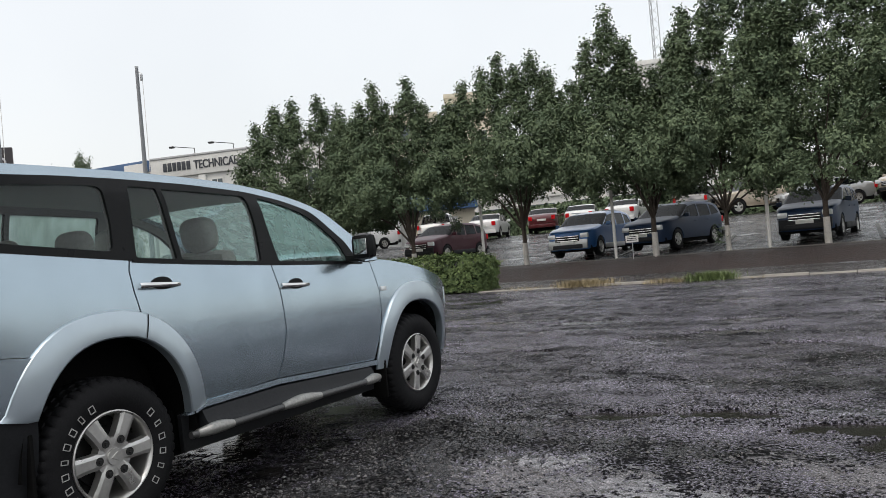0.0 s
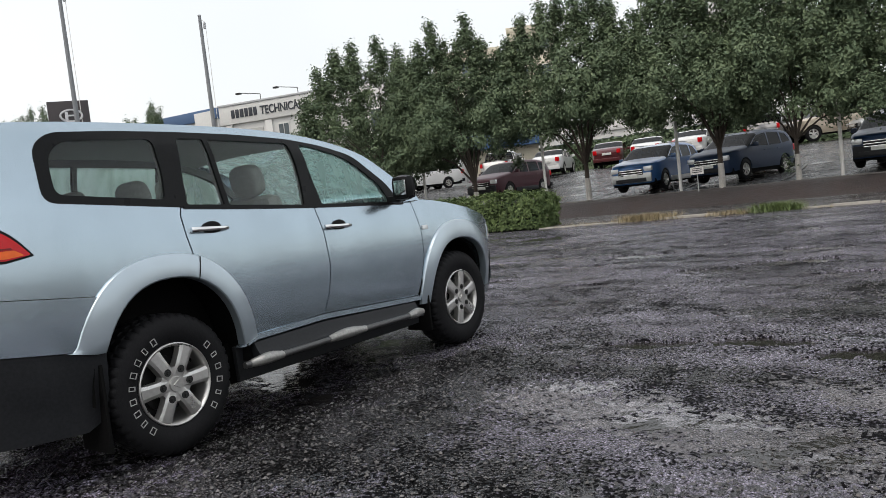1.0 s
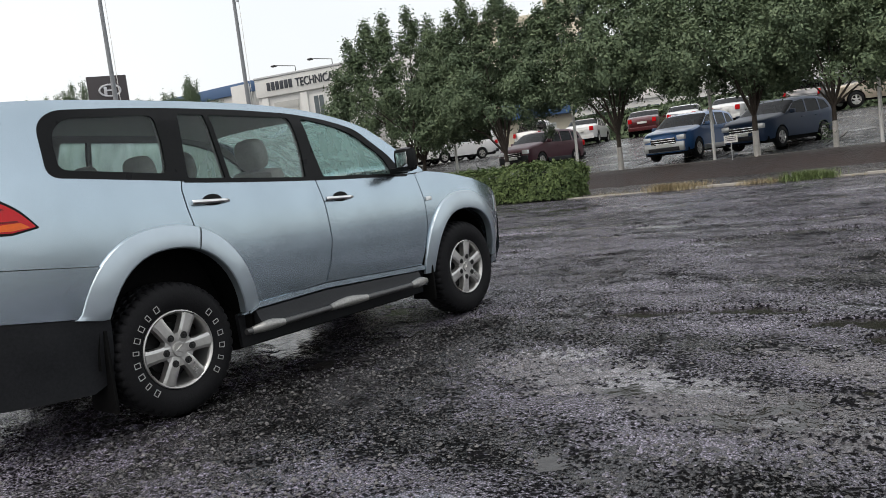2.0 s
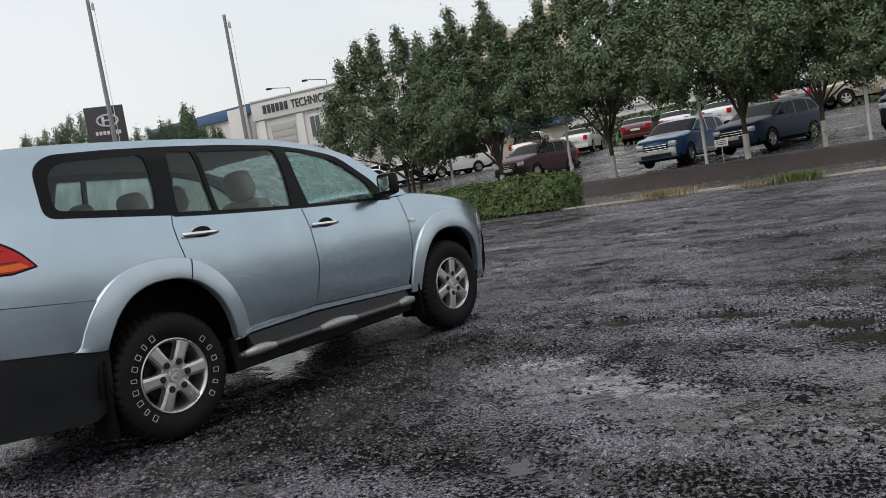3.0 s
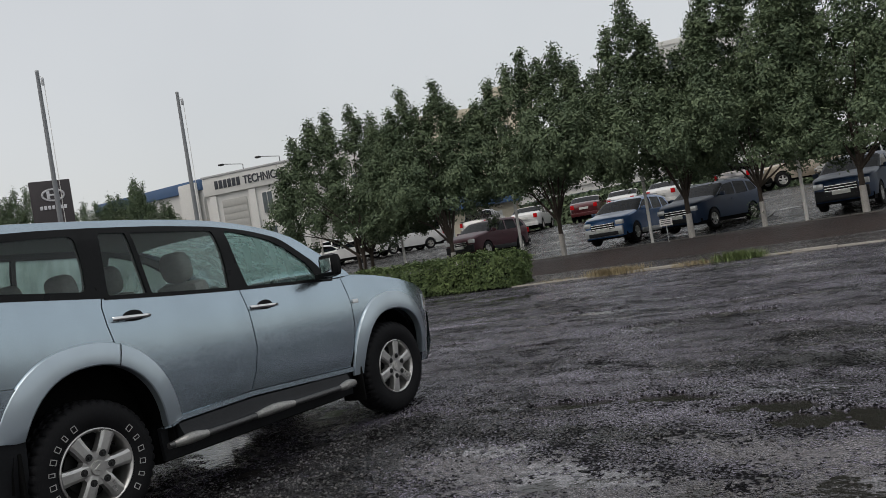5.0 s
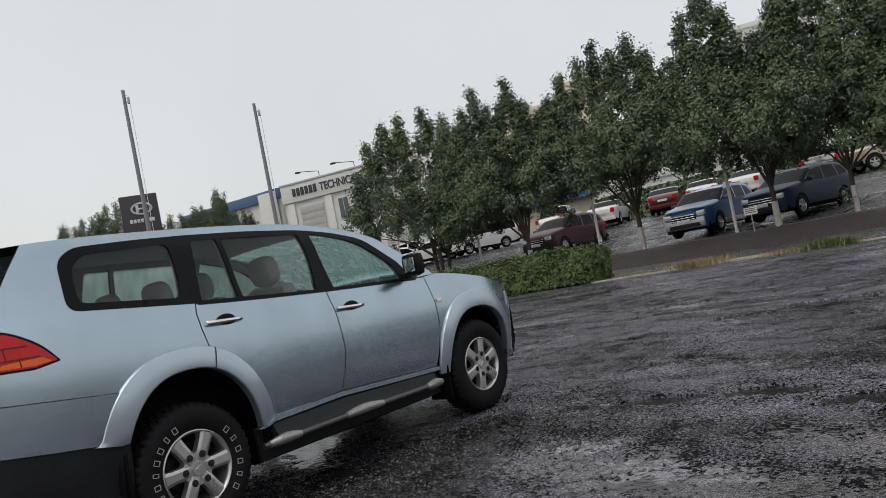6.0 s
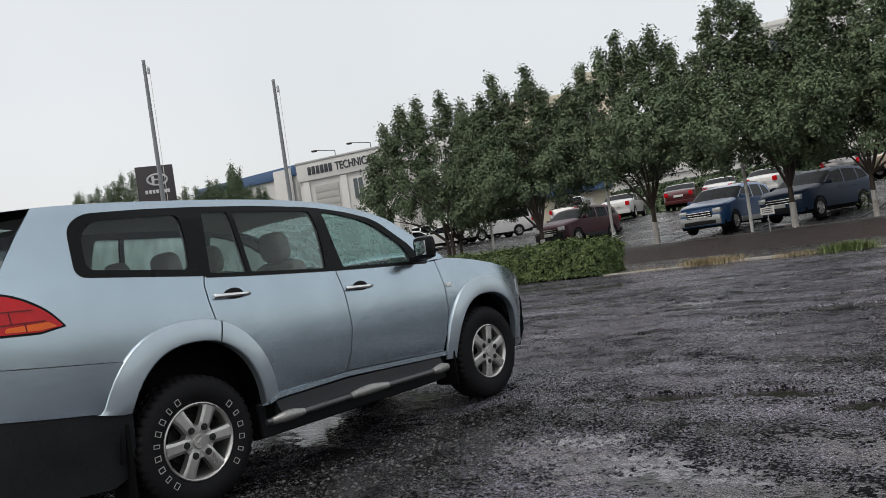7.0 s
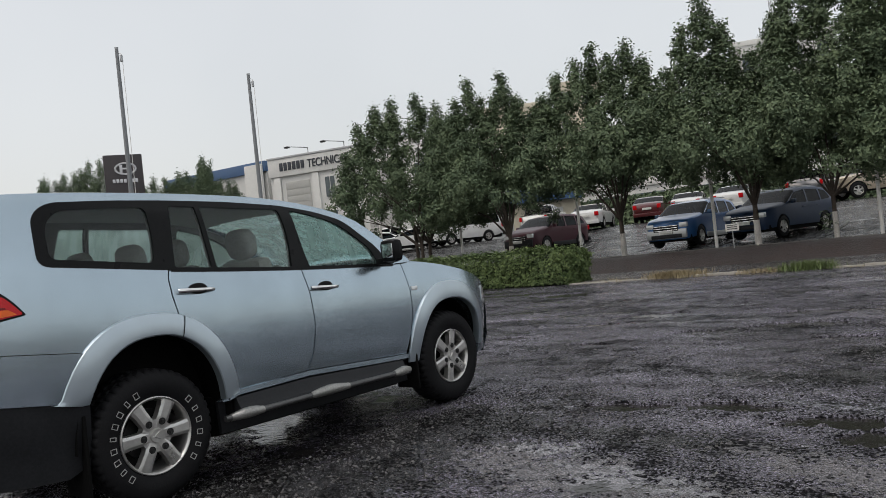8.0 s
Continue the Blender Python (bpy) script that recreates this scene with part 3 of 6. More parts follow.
def build_wagon():
    car = thing("off_road_wagon", None, "silver off-road wagon, wet with rain, parked on asphalt", "car")
    ra_in, ra_out = arch(0.03, 0.46, 0.968, low=0.50, low_rear=0.655), arch(0.012, 0.600, 1.108, low=0.53, low_rear=0.69)
    fa_in, fa_out = arch(2.83, 0.45, 0.885, low=0.42), arch(2.822, 0.548, 1.040, low=0.42)
    dlo = rounded([(-0.565, 1.430), (0.2, 1.350), (1.24, 1.275), (2.02, 1.236), (2.17, 1.232), (2.06, 1.385), (1.76, 1.612), (1.5, 1.690), (1.2, 1.742), (0.75, 1.776), (0.27, 1.792), (-0.10, 1.794), (-0.46, 1.784), (-0.555, 1.715)],
                  [0.07, 0, 0, 0, 0.02, 0.05, 0.1, 0.1, 0.1, 0.1, 0.1, 0.1, 0.07, 0.06])
    seam_c = [(0.2, 1.345), (0.187, 1.296), (0.193, 1.19), (0.214, 1.077), (0.252, 0.96)]
    seam_b = [(1.243, 1.270), (1.272, 1.1), (1.283, 0.85), (1.25, 0.68), (1.197, 0.556)]
    seam_a = [(2.30, 1.222), (2.335, 1.0), (2.33, 0.8), (2.29, 0.62), (2.25, 0.50)]
    gap = 0.004

    def moved(pts, d):
        return [(y + d, z) for y, z in pts]

    roof = [(y, smooth_at(y, ROOF_EDGE)) for y in np.linspace(2.40, -0.70, 32)]
    tail = [(-0.79, 1.70), (-0.86, 1.58), (-0.925, 1.46), (-0.975, 1.3), (-1.01, 1.15), (-1.03, 1.022)]
    arch_r = [p for p in arch(0.03, 0.52, 1.02, low=0.53) if p[0] < 0.245]
    panels = []
    # quarter with the roof rail and both end pillars, round the window opening
    left_dlo = [p for p in dlo if p[0] < 0.05]
    low = [p for p in left_dlo if p[1] < 1.6]
    high = [p for p in left_dlo if p[1] >= 1.6]
    low.sort(key=lambda p: (p[1] > 1.45, p[1] if p[1] > 1.45 else -p[0]))
    high.sort(key=lambda p: (p[0], p[1]))
    top_dlo = sorted([p for p in dlo if p[0] >= 0.05 and p[1] > smooth_at(p[0], BELT) + 0.06], key=lambda p: p[0])
    opening = low + high + top_dlo
    outline = [(0.196, 1.3505)] + opening + [(2.175, 1.233), (2.42, 1.236)] + roof + tail + [(-0.37, 0.940)] + [p for p in arch_r if p[1] > 0.95] + moved(seam_c[::-1], -gap)
    panels.append(("quarter_panel", sheet(outline, [], side_x, 0.06, 0.02), SILVER))
    bump = [(-1.04, 1.018), (-0.37, 0.937), (-0.44, 0.80), (-0.50, 0.683), (-1.055, 0.76)]
    panels.append(("rear_bumper", sheet(bump, [], lambda y, z: side_x(y, z) + 0.012, 0.06, 0.03), SILVER))
    # black cladding, drawn lower to stand in for shade under the tail as well
    clad = [(-1.055, 0.755), (-0.55, 0.685), (-0.38, 0.65), (-0.37, 0.33), (-0.5, 0.27), (-1.02, 0.30)]
    panels.append(("lower_cladding", sheet(clad, [], lambda y, z: side_x(y, z) + 0.004, 0.07, 0.05), BLACK_PLASTIC))
    rear_door = moved(seam_c, gap) + [p for p in arch(0.03, 0.53, 1.03, low=0.53) if p[0] > 0.27] + [(0.60, 0.535)] + moved(seam_b[::-1], -gap)
    panels.append(("rear_door", sheet(rear_door, [], side_x, 0.06, 0.03), SILVER))
    front_door = moved(seam_b, gap) + moved(seam_a[::-1], -gap) + [(2.02, 1.232)]
    panels.append(("front_door", sheet(front_door, [], side_x, 0.06, 0.03), SILVER))
    hood_edge = [(3.62, 0.78), (3.585, 0.87), (3.48, 0.965), (3.3, 1.050), (3.05, 1.128), (2.8, 1.184), (2.6, 1.217), (2.44, 1.236)]
    fender = moved(seam_a, gap)[:-1] + [(2.30, 0.62)] + [p for p in arch(2.82, 0.50, 0.95, low=0.45) if p[1] > 0.6] + [(3.33, 0.55), (3.6, 0.5)] + hood_edge
    panels.append(("front_fender", sheet(fender, [], side_x, 0.06, 0.03), SILVER))
    panels.append(("front_bumper_corner", sheet([(3.28, 0.34), (3.6, 0.36), (3.64, 0.49), (3.34, 0.54), (3.29, 0.5)], [], side_x, 0.06, 0.03), SILVER))
    # black window frames with the openings for the panes
    q_glass = rounded([(-0.498, 1.466), (0.118, 1.400), (0.142, 1.55), (0.135, 1.748), (-0.41, 1.736), (-0.492, 1.66)], [0.05, 0.04, 0.05, 0.05, 0.06, 0.06])
    r_glass = rounded([(0.548, 1.338), (1.165, 1.292), (1.195, 1.5), (1.175, 1.712), (0.525, 1.742)], [0.015, 0.015, 0.1, 0.03, 0.015])
    v_glass = rounded([(0.248, 1.362), (0.515, 1.342), (0.492, 1.744), (0.30, 1.752), (0.272, 1.55)], [0.02, 0.01, 0.01, 0.03, 0.1])
    f_glass = rounded([(1.325, 1.283), (2.04, 1.247), (1.99, 1.372), (1.73, 1.575), (1.5, 1.655), (1.275, 1.705), (1.29, 1.5)], [0.02, 0.02, 0.06, 0.15, 0.15, 0.03, 0.1])
    seal = sheet(dlo, [q_glass, r_glass, v_glass, f_glass], side_x, 0.08, 0.018, 0.003)
    panels.append(("window_frame", seal, BLACK_TRIM))
    for nm, loop, mat in (("quarter_window", q_glass, GLASS_TINT), ("rear_side_window", r_glass, GLASS_TINT), ("vent_window", v_glass, GLASS_TINT), ("front_side_window", f_glass, GLASS_CLEAR)):
        panels.append((nm, sheet(loop, [], side_x, 0.09, 0, -0.006), mat))
    lining = [(-0.72, 1.15), (2.22, 1.15), (2.04, 1.40), (1.74, 1.625), (1.45, 1.72), (1.1, 1.775), (0.3, 1.815), (-0.45, 1.805), (-0.66, 1.73)]
    panels.append(("inner_trim", sheet(lining, [q_glass, r_glass, v_glass, f_glass], side_x, 0.1, 0.0, -0.035), INNER_TRIM))
    # belt moulding and the sill line
    belt_strip = [(y, smooth_at(y, BELT) - 0.006) for y in np.linspace(0.22, 2.2, 12)] + [(y, smooth_at(y, BELT) + 0.008) for y in np.linspace(2.2, 0.22, 12)]
    panels.append(("belt_moulding", sheet(belt_strip, [], side_x, 0.3, 0.01, 0.008), BLACK_TRIM))
    lip = [(0.465, 0.485), (0.53, 0.482), (0.60, 0.505), (1.2, 0.517), (2.26, 0.460), (2.26, 0.494), (1.2, 0.550), (0.6, 0.538), (0.53, 0.515)]
    panels.append(("sill_lip", sheet(lip, [], lambda y, z: side_x(y, 0.55) + 0.004, 0.3, 0.05), SILVER))
    panels.append(("sill", sheet([(0.47, 0.484), (0.6, 0.503), (1.2, 0.515), (2.25, 0.458), (2.3, 0.43), (2.3, 0.27), (0.5, 0.27)], [], lambda y, z: side_x(y, z) - 0.035, 0.2, 0.03), BLACK_PLASTIC))
    panels.append(("rear_wheel_flare", solid_between(ra_in, ra_out, -0.03, 0.034, side_x), FLARE))
    seam = bmesh.new()
    for (yi, zi), (yo, zo) in [(p, q) for p, q in zip(ra_in, ra_out) if 0.215 < q[0] < 0.30][:1]:
        rows = []
        for u, x in ((1.0, 0.004), (0.95, 0.0197), (0.6, 0.0309), (0.16, 0.036), (0.02, 0.033), (0.0, 0.01)):
            y, z = yi + (yo - yi) * u, zi + (zo - zi) * u
            rows.append([seam.verts.new((side_x(yo, zo) + x + 0.0012, y + d, z)) for d in (-0.003, 0.003)])
        for p, q in zip(rows, rows[1:]):
            seam.faces.new((p[0], p[1], q[1], q[0]))
    panels.append(("flare_seam", seam, BLACK_TRIM))
    panels.append(("front_wheel_flare", solid_between(fa_in, fa_out, -0.03, 0.034, side_x), FLARE))
    for nm, c, a, top in (("rear_wheel_liner", 0.03, 0.5, 1.0), ("front_wheel_liner", 2.80, 0.43, 0.90)):
        bm = bmesh.new()
        rows = [[bm.verts.new((x, y, z)) for x in (-0.02 if c < 1 else -0.09, -0.31)] for y, z in arch(c, a, top, 20, low=0.3 if c < 1 else 0.46)]
        for p, q in zip(rows, rows[1:]):
            bm.faces.new((p[0], p[1], q[1], q[0]))
        bm.faces.new([r[1] for r in rows])
        panels.append((nm, bm, UNDERBODY))
    lamp = rounded([(-1.0, 1.19), (-0.78, 1.175), (-0.672, 1.192), (-0.74, 1.28), (-0.85, 1.36), (-0.955, 1.40)], [0.02, 0, 0.012, 0.06, 0.05, 0.02])
    panels.append(("tail_light", sheet(lamp, [], side_x, 0.05, 0.02, 0.012), LAMP_RED))
    amber = rounded([(-0.93, 1.195), (-0.78, 1.184), (-0.70, 1.193), (-0.74, 1.222), (-0.92, 1.218)], 0.01)
    panels.append(("turn_lens", sheet(amber, [], side_x, 0.05, 0.01, 0.0155), LAMP_AMBER))
    for rib in ([(-0.97, 1.232), (-0.745, 1.226), (-0.752, 1.234), (-0.97, 1.240)], [(-0.965, 1.300), (-0.795, 1.292), (-0.802, 1.299), (-0.965, 1.307)], [(-0.842, 1.186), (-0.836, 1.186), (-0.838, 1.232), (-0.844, 1.232)], [(-0.90, 1.236), (-0.894, 1.236), (-0.898, 1.302), (-0.904, 1.302)]):
        panels.append(("lens_rib", sheet(rib, [], side_x, 0.05, 0.004, 0.0175), LAMP_DARK))
    bezel = rounded([(-1.01, 1.178), (-0.78, 1.163), (-0.655, 1.185), (-0.73, 1.29), (-0.845, 1.372), (-0.96, 1.415)], [0.02, 0, 0.012, 0.06, 0.05, 0.02])
    panels.append(("lamp_bezel", sheet(bezel, [], side_x, 0.05, 0.01, 0.006), BLACK_TRIM))
    head_lens = rounded([(3.37, 0.80), (3.56, 0.77), (3.565, 0.85), (3.48, 0.925), (3.40, 0.955)], [0.03, 0.02, 0.03, 0.04, 0.03])
    panels.append(("headlight", sheet(head_lens, [], side_x, 0.05, 0.02, 0.006), LAMP_CLEAR))
    mark = bmesh.new()
    box(mark, -0.004, 0.012, 2.352, 2.42, 1.0, 1.034, 0.006)
    for v in mark.verts:
        v.co.x += side_x(v.co.y, v.co.z)
    panels.append(("side_marker", mark, LAMP_CLEAR))
    # running board: a dished dark pad, a slim tube and three bright swellings
    step = bmesh.new()
    rows = []
    for y in np.linspace(0.57, 2.17, 24):
        d = lerp_at(y, [(0.5, 0.004), (1.2, 0.016), (2.25, -0.034)])
        dish = 0.010 * math.sin(math.pi * ((y - 0.57) / 0.8 % 1.0)) ** 2
        rows.append([step.verts.new((x, y, z + d)) for x, z in ((-0.055, 0.492), (-0.02, 0.486), (-0.006, 0.458), (0.012, 0.430 - dish), (0.034, 0.408 - dish), (0.055, 0.398), (0.057, 0.384), (-0.05, 0.392))])
    for p, q in zip(rows, rows[1:]):
        for i in range(8):
            step.faces.new((p[i - 1], p[i], q[i], q[i - 1]))
    step.faces.new(rows[0]); step.faces.new(rows[-1])
    bmesh.ops.recalc_face_normals(step, faces=step.faces[:])
    panels.append(("running_board", step, BLACK_PLASTIC))

    def turned_bar(y0, y1, thin, fat, mat, nm, n=18):
        bar, rows = bmesh.new(), []
        for k in range(n + 1):
            u = k / n
            y = y0 + (y1 - y0) * u
            r = thin + (fat - thin) * math.sin(math.pi * min(max(u, 0.04), 0.96)) ** 0.9
            x, z = lerp_at(y, [(0.44, -0.01), (0.56, 0.050), (2.05, 0.056), (2.20, 0.02)]), lerp_at(y, [(0.44, 0.378), (0.56, 0.388), (1.3, 0.392), (2.2, 0.380)])
            rows.append([bar.verts.new((x + r * math.cos(a), y, z + (fat - thin > 0) * (r - thin) * 0.5 + r * math.sin(a))) for a in np.linspace(0, 2 * math.pi, 15)[:-1]])
        for p, q in zip(rows, rows[1:]):
            for i in range(14):
                bar.faces.new((p[i - 1], p[i], q[i], q[i - 1]))
        bar.faces.new(rows[0]); bar.faces.new(rows[-1])
        bmesh.ops.recalc_face_normals(bar, faces=bar.faces[:])
        panels.append((nm, bar, mat))

    turned_bar(0.46, 2.19, 0.020, 0.020, STEP_TUBE, "step_tube", 40)
    for y0, y1 in ((0.49, 0.72), (1.13, 1.49), (1.98, 2.20)):
        turned_bar(y0, y1, 0.021, 0.035, STEP_METAL, "bright_step_end")
    flap = bmesh.new()
    box(flap, -0.27, -0.01, -0.43, -0.41, 0.14, 0.6, 0.008)
    panels.append(("mud_flap", flap, UNDERBODY))
    flap = bmesh.new()
    box(flap, -0.25, -0.01, 2.33, 2.35, 0.2, 0.5, 0.008)
    panels.append(("mud_flap", flap, UNDERBODY))
    # door mirror
    mir = bmesh.new()
    box(mir, 0.02, 0.185, 1.985, 2.10, 1.245, 1.43, 0.05)
    panels.append(("mirror_housing", mir, BLACK_TRIM))
    arm = bmesh.new()
    box(arm, -0.06, 0.06, 2.02, 2.11, 1.235, 1.285, 0.012)
    panels.append(("mirror_foot", arm, BLACK_TRIM))
    face = bmesh.new()
    box(face, 0.06, 0.165, 1.980, 1.988, 1.285, 1.395, 0.002)
    panels.append(("mirror_glass", face, CHROME))
    for nm, y0, zc in (("rear_door", 0.225, 1.21), ("front_door", 1.282, 1.122)):
        # flat black disc on the door, painting the shaded recess behind the handle
        cup = bmesh.new()
        bmesh.ops.create_uvsphere(cup, u_segments=20, v_segments=10, radius=1, matrix=Matrix.LocRotScale((side_x(y0 + 0.15, zc) + 0.001, y0 + 0.15, zc + 0.002), None, (0.004, 0.072, 0.042)))
        panels.append(("handle_cup", cup, BLACK_TRIM))
        bar = bmesh.new()
        rows = []
        for k in range(13):
            u = k / 12
            r = 0.015 - 0.004 * u
            y, z = y0 + 0.262 * u, zc + 0.006 - 0.012 * u
            x = side_x(y, z) + 0.012 + 0.028 * math.sin(math.pi * min(max(u, 0.0), 1.0)) ** 0.5
            rows.append([bar.verts.new((x + r * 0.8 * math.cos(a), y, z + r * math.sin(a))) for a in np.linspace(0, 2 * math.pi, 11)[:-1]])
        for p, q in zip(rows, rows[1:]):
            for i in range(10):
                bar.faces.new((p[i - 1], q[i - 1], q[i], p[i]))
        bar.faces.new(rows[0]); bar.faces.new(rows[-1])
        bmesh.ops.recalc_face_normals(bar, faces=bar.faces[:])
        panels.append(("door_handle", bar, CHROME))
    made = {}
    for nm, bm, mat in panels:
        twin = mirrored(bm, MID)
        for side, one in (("near", bm), ("far", twin)):
            if nm in ("door_handle", "handle_cup"):
                owner = made[side, "rear_door" if (side, nm, 0) not in made else "front_door"]
                made[side, nm, 0] = 1
            elif nm in ("turn_lens", "lens_rib"):
                owner = made[side, "tail_light"]
            elif nm == "mirror_glass":
                owner = made[side, "mirror_housing"]
            else:
                owner = car
            ob = part(nm, one, GLASS_FAR if side == "far" and mat is GLASS_TINT else mat, owner)
            made[side, nm] = ob
            if "window" in nm and mat in (GLASS_TINT, GLASS_CLEAR):
                ob.visible_shadow = False

    # roof, screens, bonnet, tailgate: strips from side to side
    def strip(rows, mat, nm, label=""):
        """rows of (y, z, x at the near side, crown): lofted across."""
        bm = bmesh.new()
        grid = []
        for y, z, x, crown, sweep in rows:
            line = []
            for k in range(21):
                u = k / 20 * 2 - 1
                line.append(bm.verts.new((MID + u * (x - MID), y + sweep * (1 - u * u), z + crown * (1 - abs(u) ** 2.4))))
            grid.append(line)
        for p, q in zip(grid, grid[1:]):
            for i in range(20):
                bm.faces.new((p[i], p[i + 1], q[i + 1], q[i]))
        bmesh.ops.recalc_face_normals(bm, faces=bm.faces[:])
        return part(nm, bm, mat, car, label)

    roof_rows = [(y, smooth_at(y, ROOF_EDGE), side_x(y, smooth_at(y, ROOF_EDGE)), 0.045, 0.0) for y in np.linspace(-0.72, 1.5, 18)]
    strip(roof_rows, SILVER, "roof_panel")
    z72 = smooth_at(-0.72, ROOF_EDGE)
    strip([(-0.72, z72, side_x(-0.72, z72), 0.045, 0), (-0.90, z72 - 0.012, side_x(-0.80, z72), 0.042, -0.03), (-0.985, z72 - 0.035, side_x(-0.86, z72), 0.04, -0.05), (-0.98, z72 - 0.07, side_x(-0.86, z72), 0.03, -0.05), (-0.80, z72 - 0.11, side_x(-0.80, z72 - 0.1), 0.02, -0.02)], SILVER, "roof_spoiler")
    screen = [(y, smooth_at(y, ROOF_EDGE) - 0.01, side_x(y, smooth_at(y, ROOF_EDGE)) - 0.02, 0.045, 0.10 * (y - 1.5) / 0.9 + 0.02) for y in np.linspace(1.5, 2.40, 8)]
    strip(screen, GLASS_CLEAR, "windscreen").visible_shadow = False
    bonnet = [(y, lerp_at(y, hood_edge[::-1]), side_x(y, lerp_at(y, hood_edge[::-1])), 0.05, 0.06) for y in np.linspace(2.42, 3.60, 14)]
    strip(bonnet, SILVER, "bonnet")
    strip([(3.60, 0.865, side_x(3.6, 0.865), 0.02, 0.08), (3.66, 0.70, side_x(3.62, 0.7), 0, 0.06), (3.68, 0.45, side_x(3.62, 0.5), 0, 0.05), (3.6, 0.3, side_x(3.6, 0.3), 0, 0.05)], SILVER, "front_face")
    strip([(y, z, side_x(y, z) - 0.004, 0.0, -0.05) for y, z in tail[:3]], GLASS_DARK, "rear_window")
    strip([(y, z, side_x(y, z) - 0.004, 0.0, -0.05) for y, z in tail[2:]], SILVER, "tailgate")
    strip([(-1.035, 1.018, side_x(-1.04, 1.01), 0, -0.05), (-1.045, 0.99, side_x(-1.04, 0.99) + 0.01, 0, -0.09), (-1.055, 0.85, side_x(-1.05, 0.85) + 0.01, 0, -0.1), (-1.055, 0.76, side_x(-1.055, 0.76) + 0.01, 0, -0.09)], SILVER, "bumper_face")
    # the skirt likewise reaches down in black over the shaded underside
    strip([(-1.055, 0.757, side_x(-1.055, 0.757), 0, -0.08), (-1.02, 0.30, side_x(-1.02, 0.36), 0, -0.06)], BLACK_PLASTIC, "bumper_skirt")
    fog = bmesh.new()
    bmesh.ops.create_uvsphere(fog, u_segments=16, v_segments=8, radius=1, matrix=Matrix.LocRotScale((-0.30, -1.075, 0.60), None, (0.09, 0.03, 0.035)))
    part("rear_fog_lens", fog, LAMP_CLEAR, car)
    strip([(y, z - 0.045, x - 0.05, 0.03, s) for y, z, x, c, s in roof_rows], HEADLINER, "headliner")
    floor = bmesh.new()
    box(floor, -1.60, -0.20, 0.5, 2.3, 0.235, 0.50, 0.03)
    box(floor, -1.48, -0.32, -0.95, 3.45, 0.28, 0.52, 0.03)
    cylinder(floor, 0.06, 0.06, (-0.25, 0, 0.39), (-1.55, 0, 0.39), 12)
    part("underbody", floor, UNDERBODY, car)
    tub = bmesh.new()
    box(tub, -1.48, -0.32, -0.85, 2.3, 0.50, 0.62)
    box(tub, -1.70, -0.10, 2.22, 2.6, 0.5, 1.16, 0.04)
    part("cabin_floor", tub, DASH, car)
    shelf = bmesh.new()
    box(shelf, -1.70, -0.10, 2.05, 2.5, 1.05, 1.20, 0.05)
    part("dashboard", shelf, DASH, car)
    ring = bmesh.new()
    turn = Matrix.LocRotScale((-1.28, 1.93, 1.14), Euler((radians(65), 0, 0)), None)
    for k in range(24):
        a, b = 2 * math.pi * k / 24, 2 * math.pi * (k + 1) / 24
        cylinder(ring, 0.016, 0.016, turn @ Vector((0.19 * math.cos(a), 0.19 * math.sin(a), 0)), turn @ Vector((0.19 * math.cos(b), 0.19 * math.sin(b), 0)), 8)
    part("steering_wheel", ring, DASH, car)
    for x, y, s in ((-0.47, 1.18, 1.0), (-1.33, 1.18, 1.0), (-0.56, 0.36, 0.92), (-1.24, 0.36, 0.92), (-0.58, -0.40, 0.93), (-1.22, -0.40, 0.93)):
        back, head = bmesh.new(), bmesh.new()
        lean = Matrix.Translation((x, y, 0.84)) @ Matrix.Rotation(radians(10), 4, "X")
        box(back, -0.235 * s, 0.235 * s, -0.07, 0.07, -0.1, 0.555 * s, 0.065, lean)
        box(back, -0.235 * s, 0.235 * s, 0.02, 0.50, -0.16, 0.02, 0.05, lean)
        pad = bmesh.ops.create_uvsphere(head, u_segments=24, v_segments=14, radius=1)["verts"]
        for v in pad:
            v.co = lean @ Vector([c * k + o for c, k, o in zip([math.copysign(abs(c) ** 0.68, c) for c in v.co], (0.138 * s, 0.068, 0.112 * s), (0, 0, 0.665 * s))])
        box(head, -0.06, 0.06, -0.02, 0.02, 0.52 * s, 0.62 * s, 0.008, lean)
        seat = part("seat", back, SEAT, car)
        part("headrest", head, SEAT, seat)
    tyres, nut, block = wheel_meshes()
    for y in (0.0, 2.8):
        for side in (1, -1):
            m = Matrix.Translation((-0.012 if side > 0 else 2 * MID + 0.012, y, 0.39)) @ (Matrix() if side > 0 else Matrix.Rotation(math.pi, 4, "Z"))
            m = m @ Matrix.Rotation(-0.48 if y < 1 else -0.20, 4, "X")
            wheel = thing("wheel", m)

            wheel.parent = car
            for nm, me in tyres:
                share(nm, me, wheel)
            turned = -0.48 if y < 1 else -0.20
            for k in range(15 if y < 1 else 0):
                a = radians(24 + 14.2 * k if k < 9 else -52 - 15.5 * (k - 9)) - turned
                share("sidewall_mark", block[(k * 7 + k // 3) % 2], wheel, Matrix.Rotation(a, 4, "X") @ Matrix.Translation((0, 0, 0.278)))
            for k in range(6):
                a = 2 * math.pi * k / 6
                share("wheel_nut", nut, wheel, Matrix.Translation((0.0065, -0.086 * math.sin(a), 0.086 * math.cos(a))))


build_wagon()


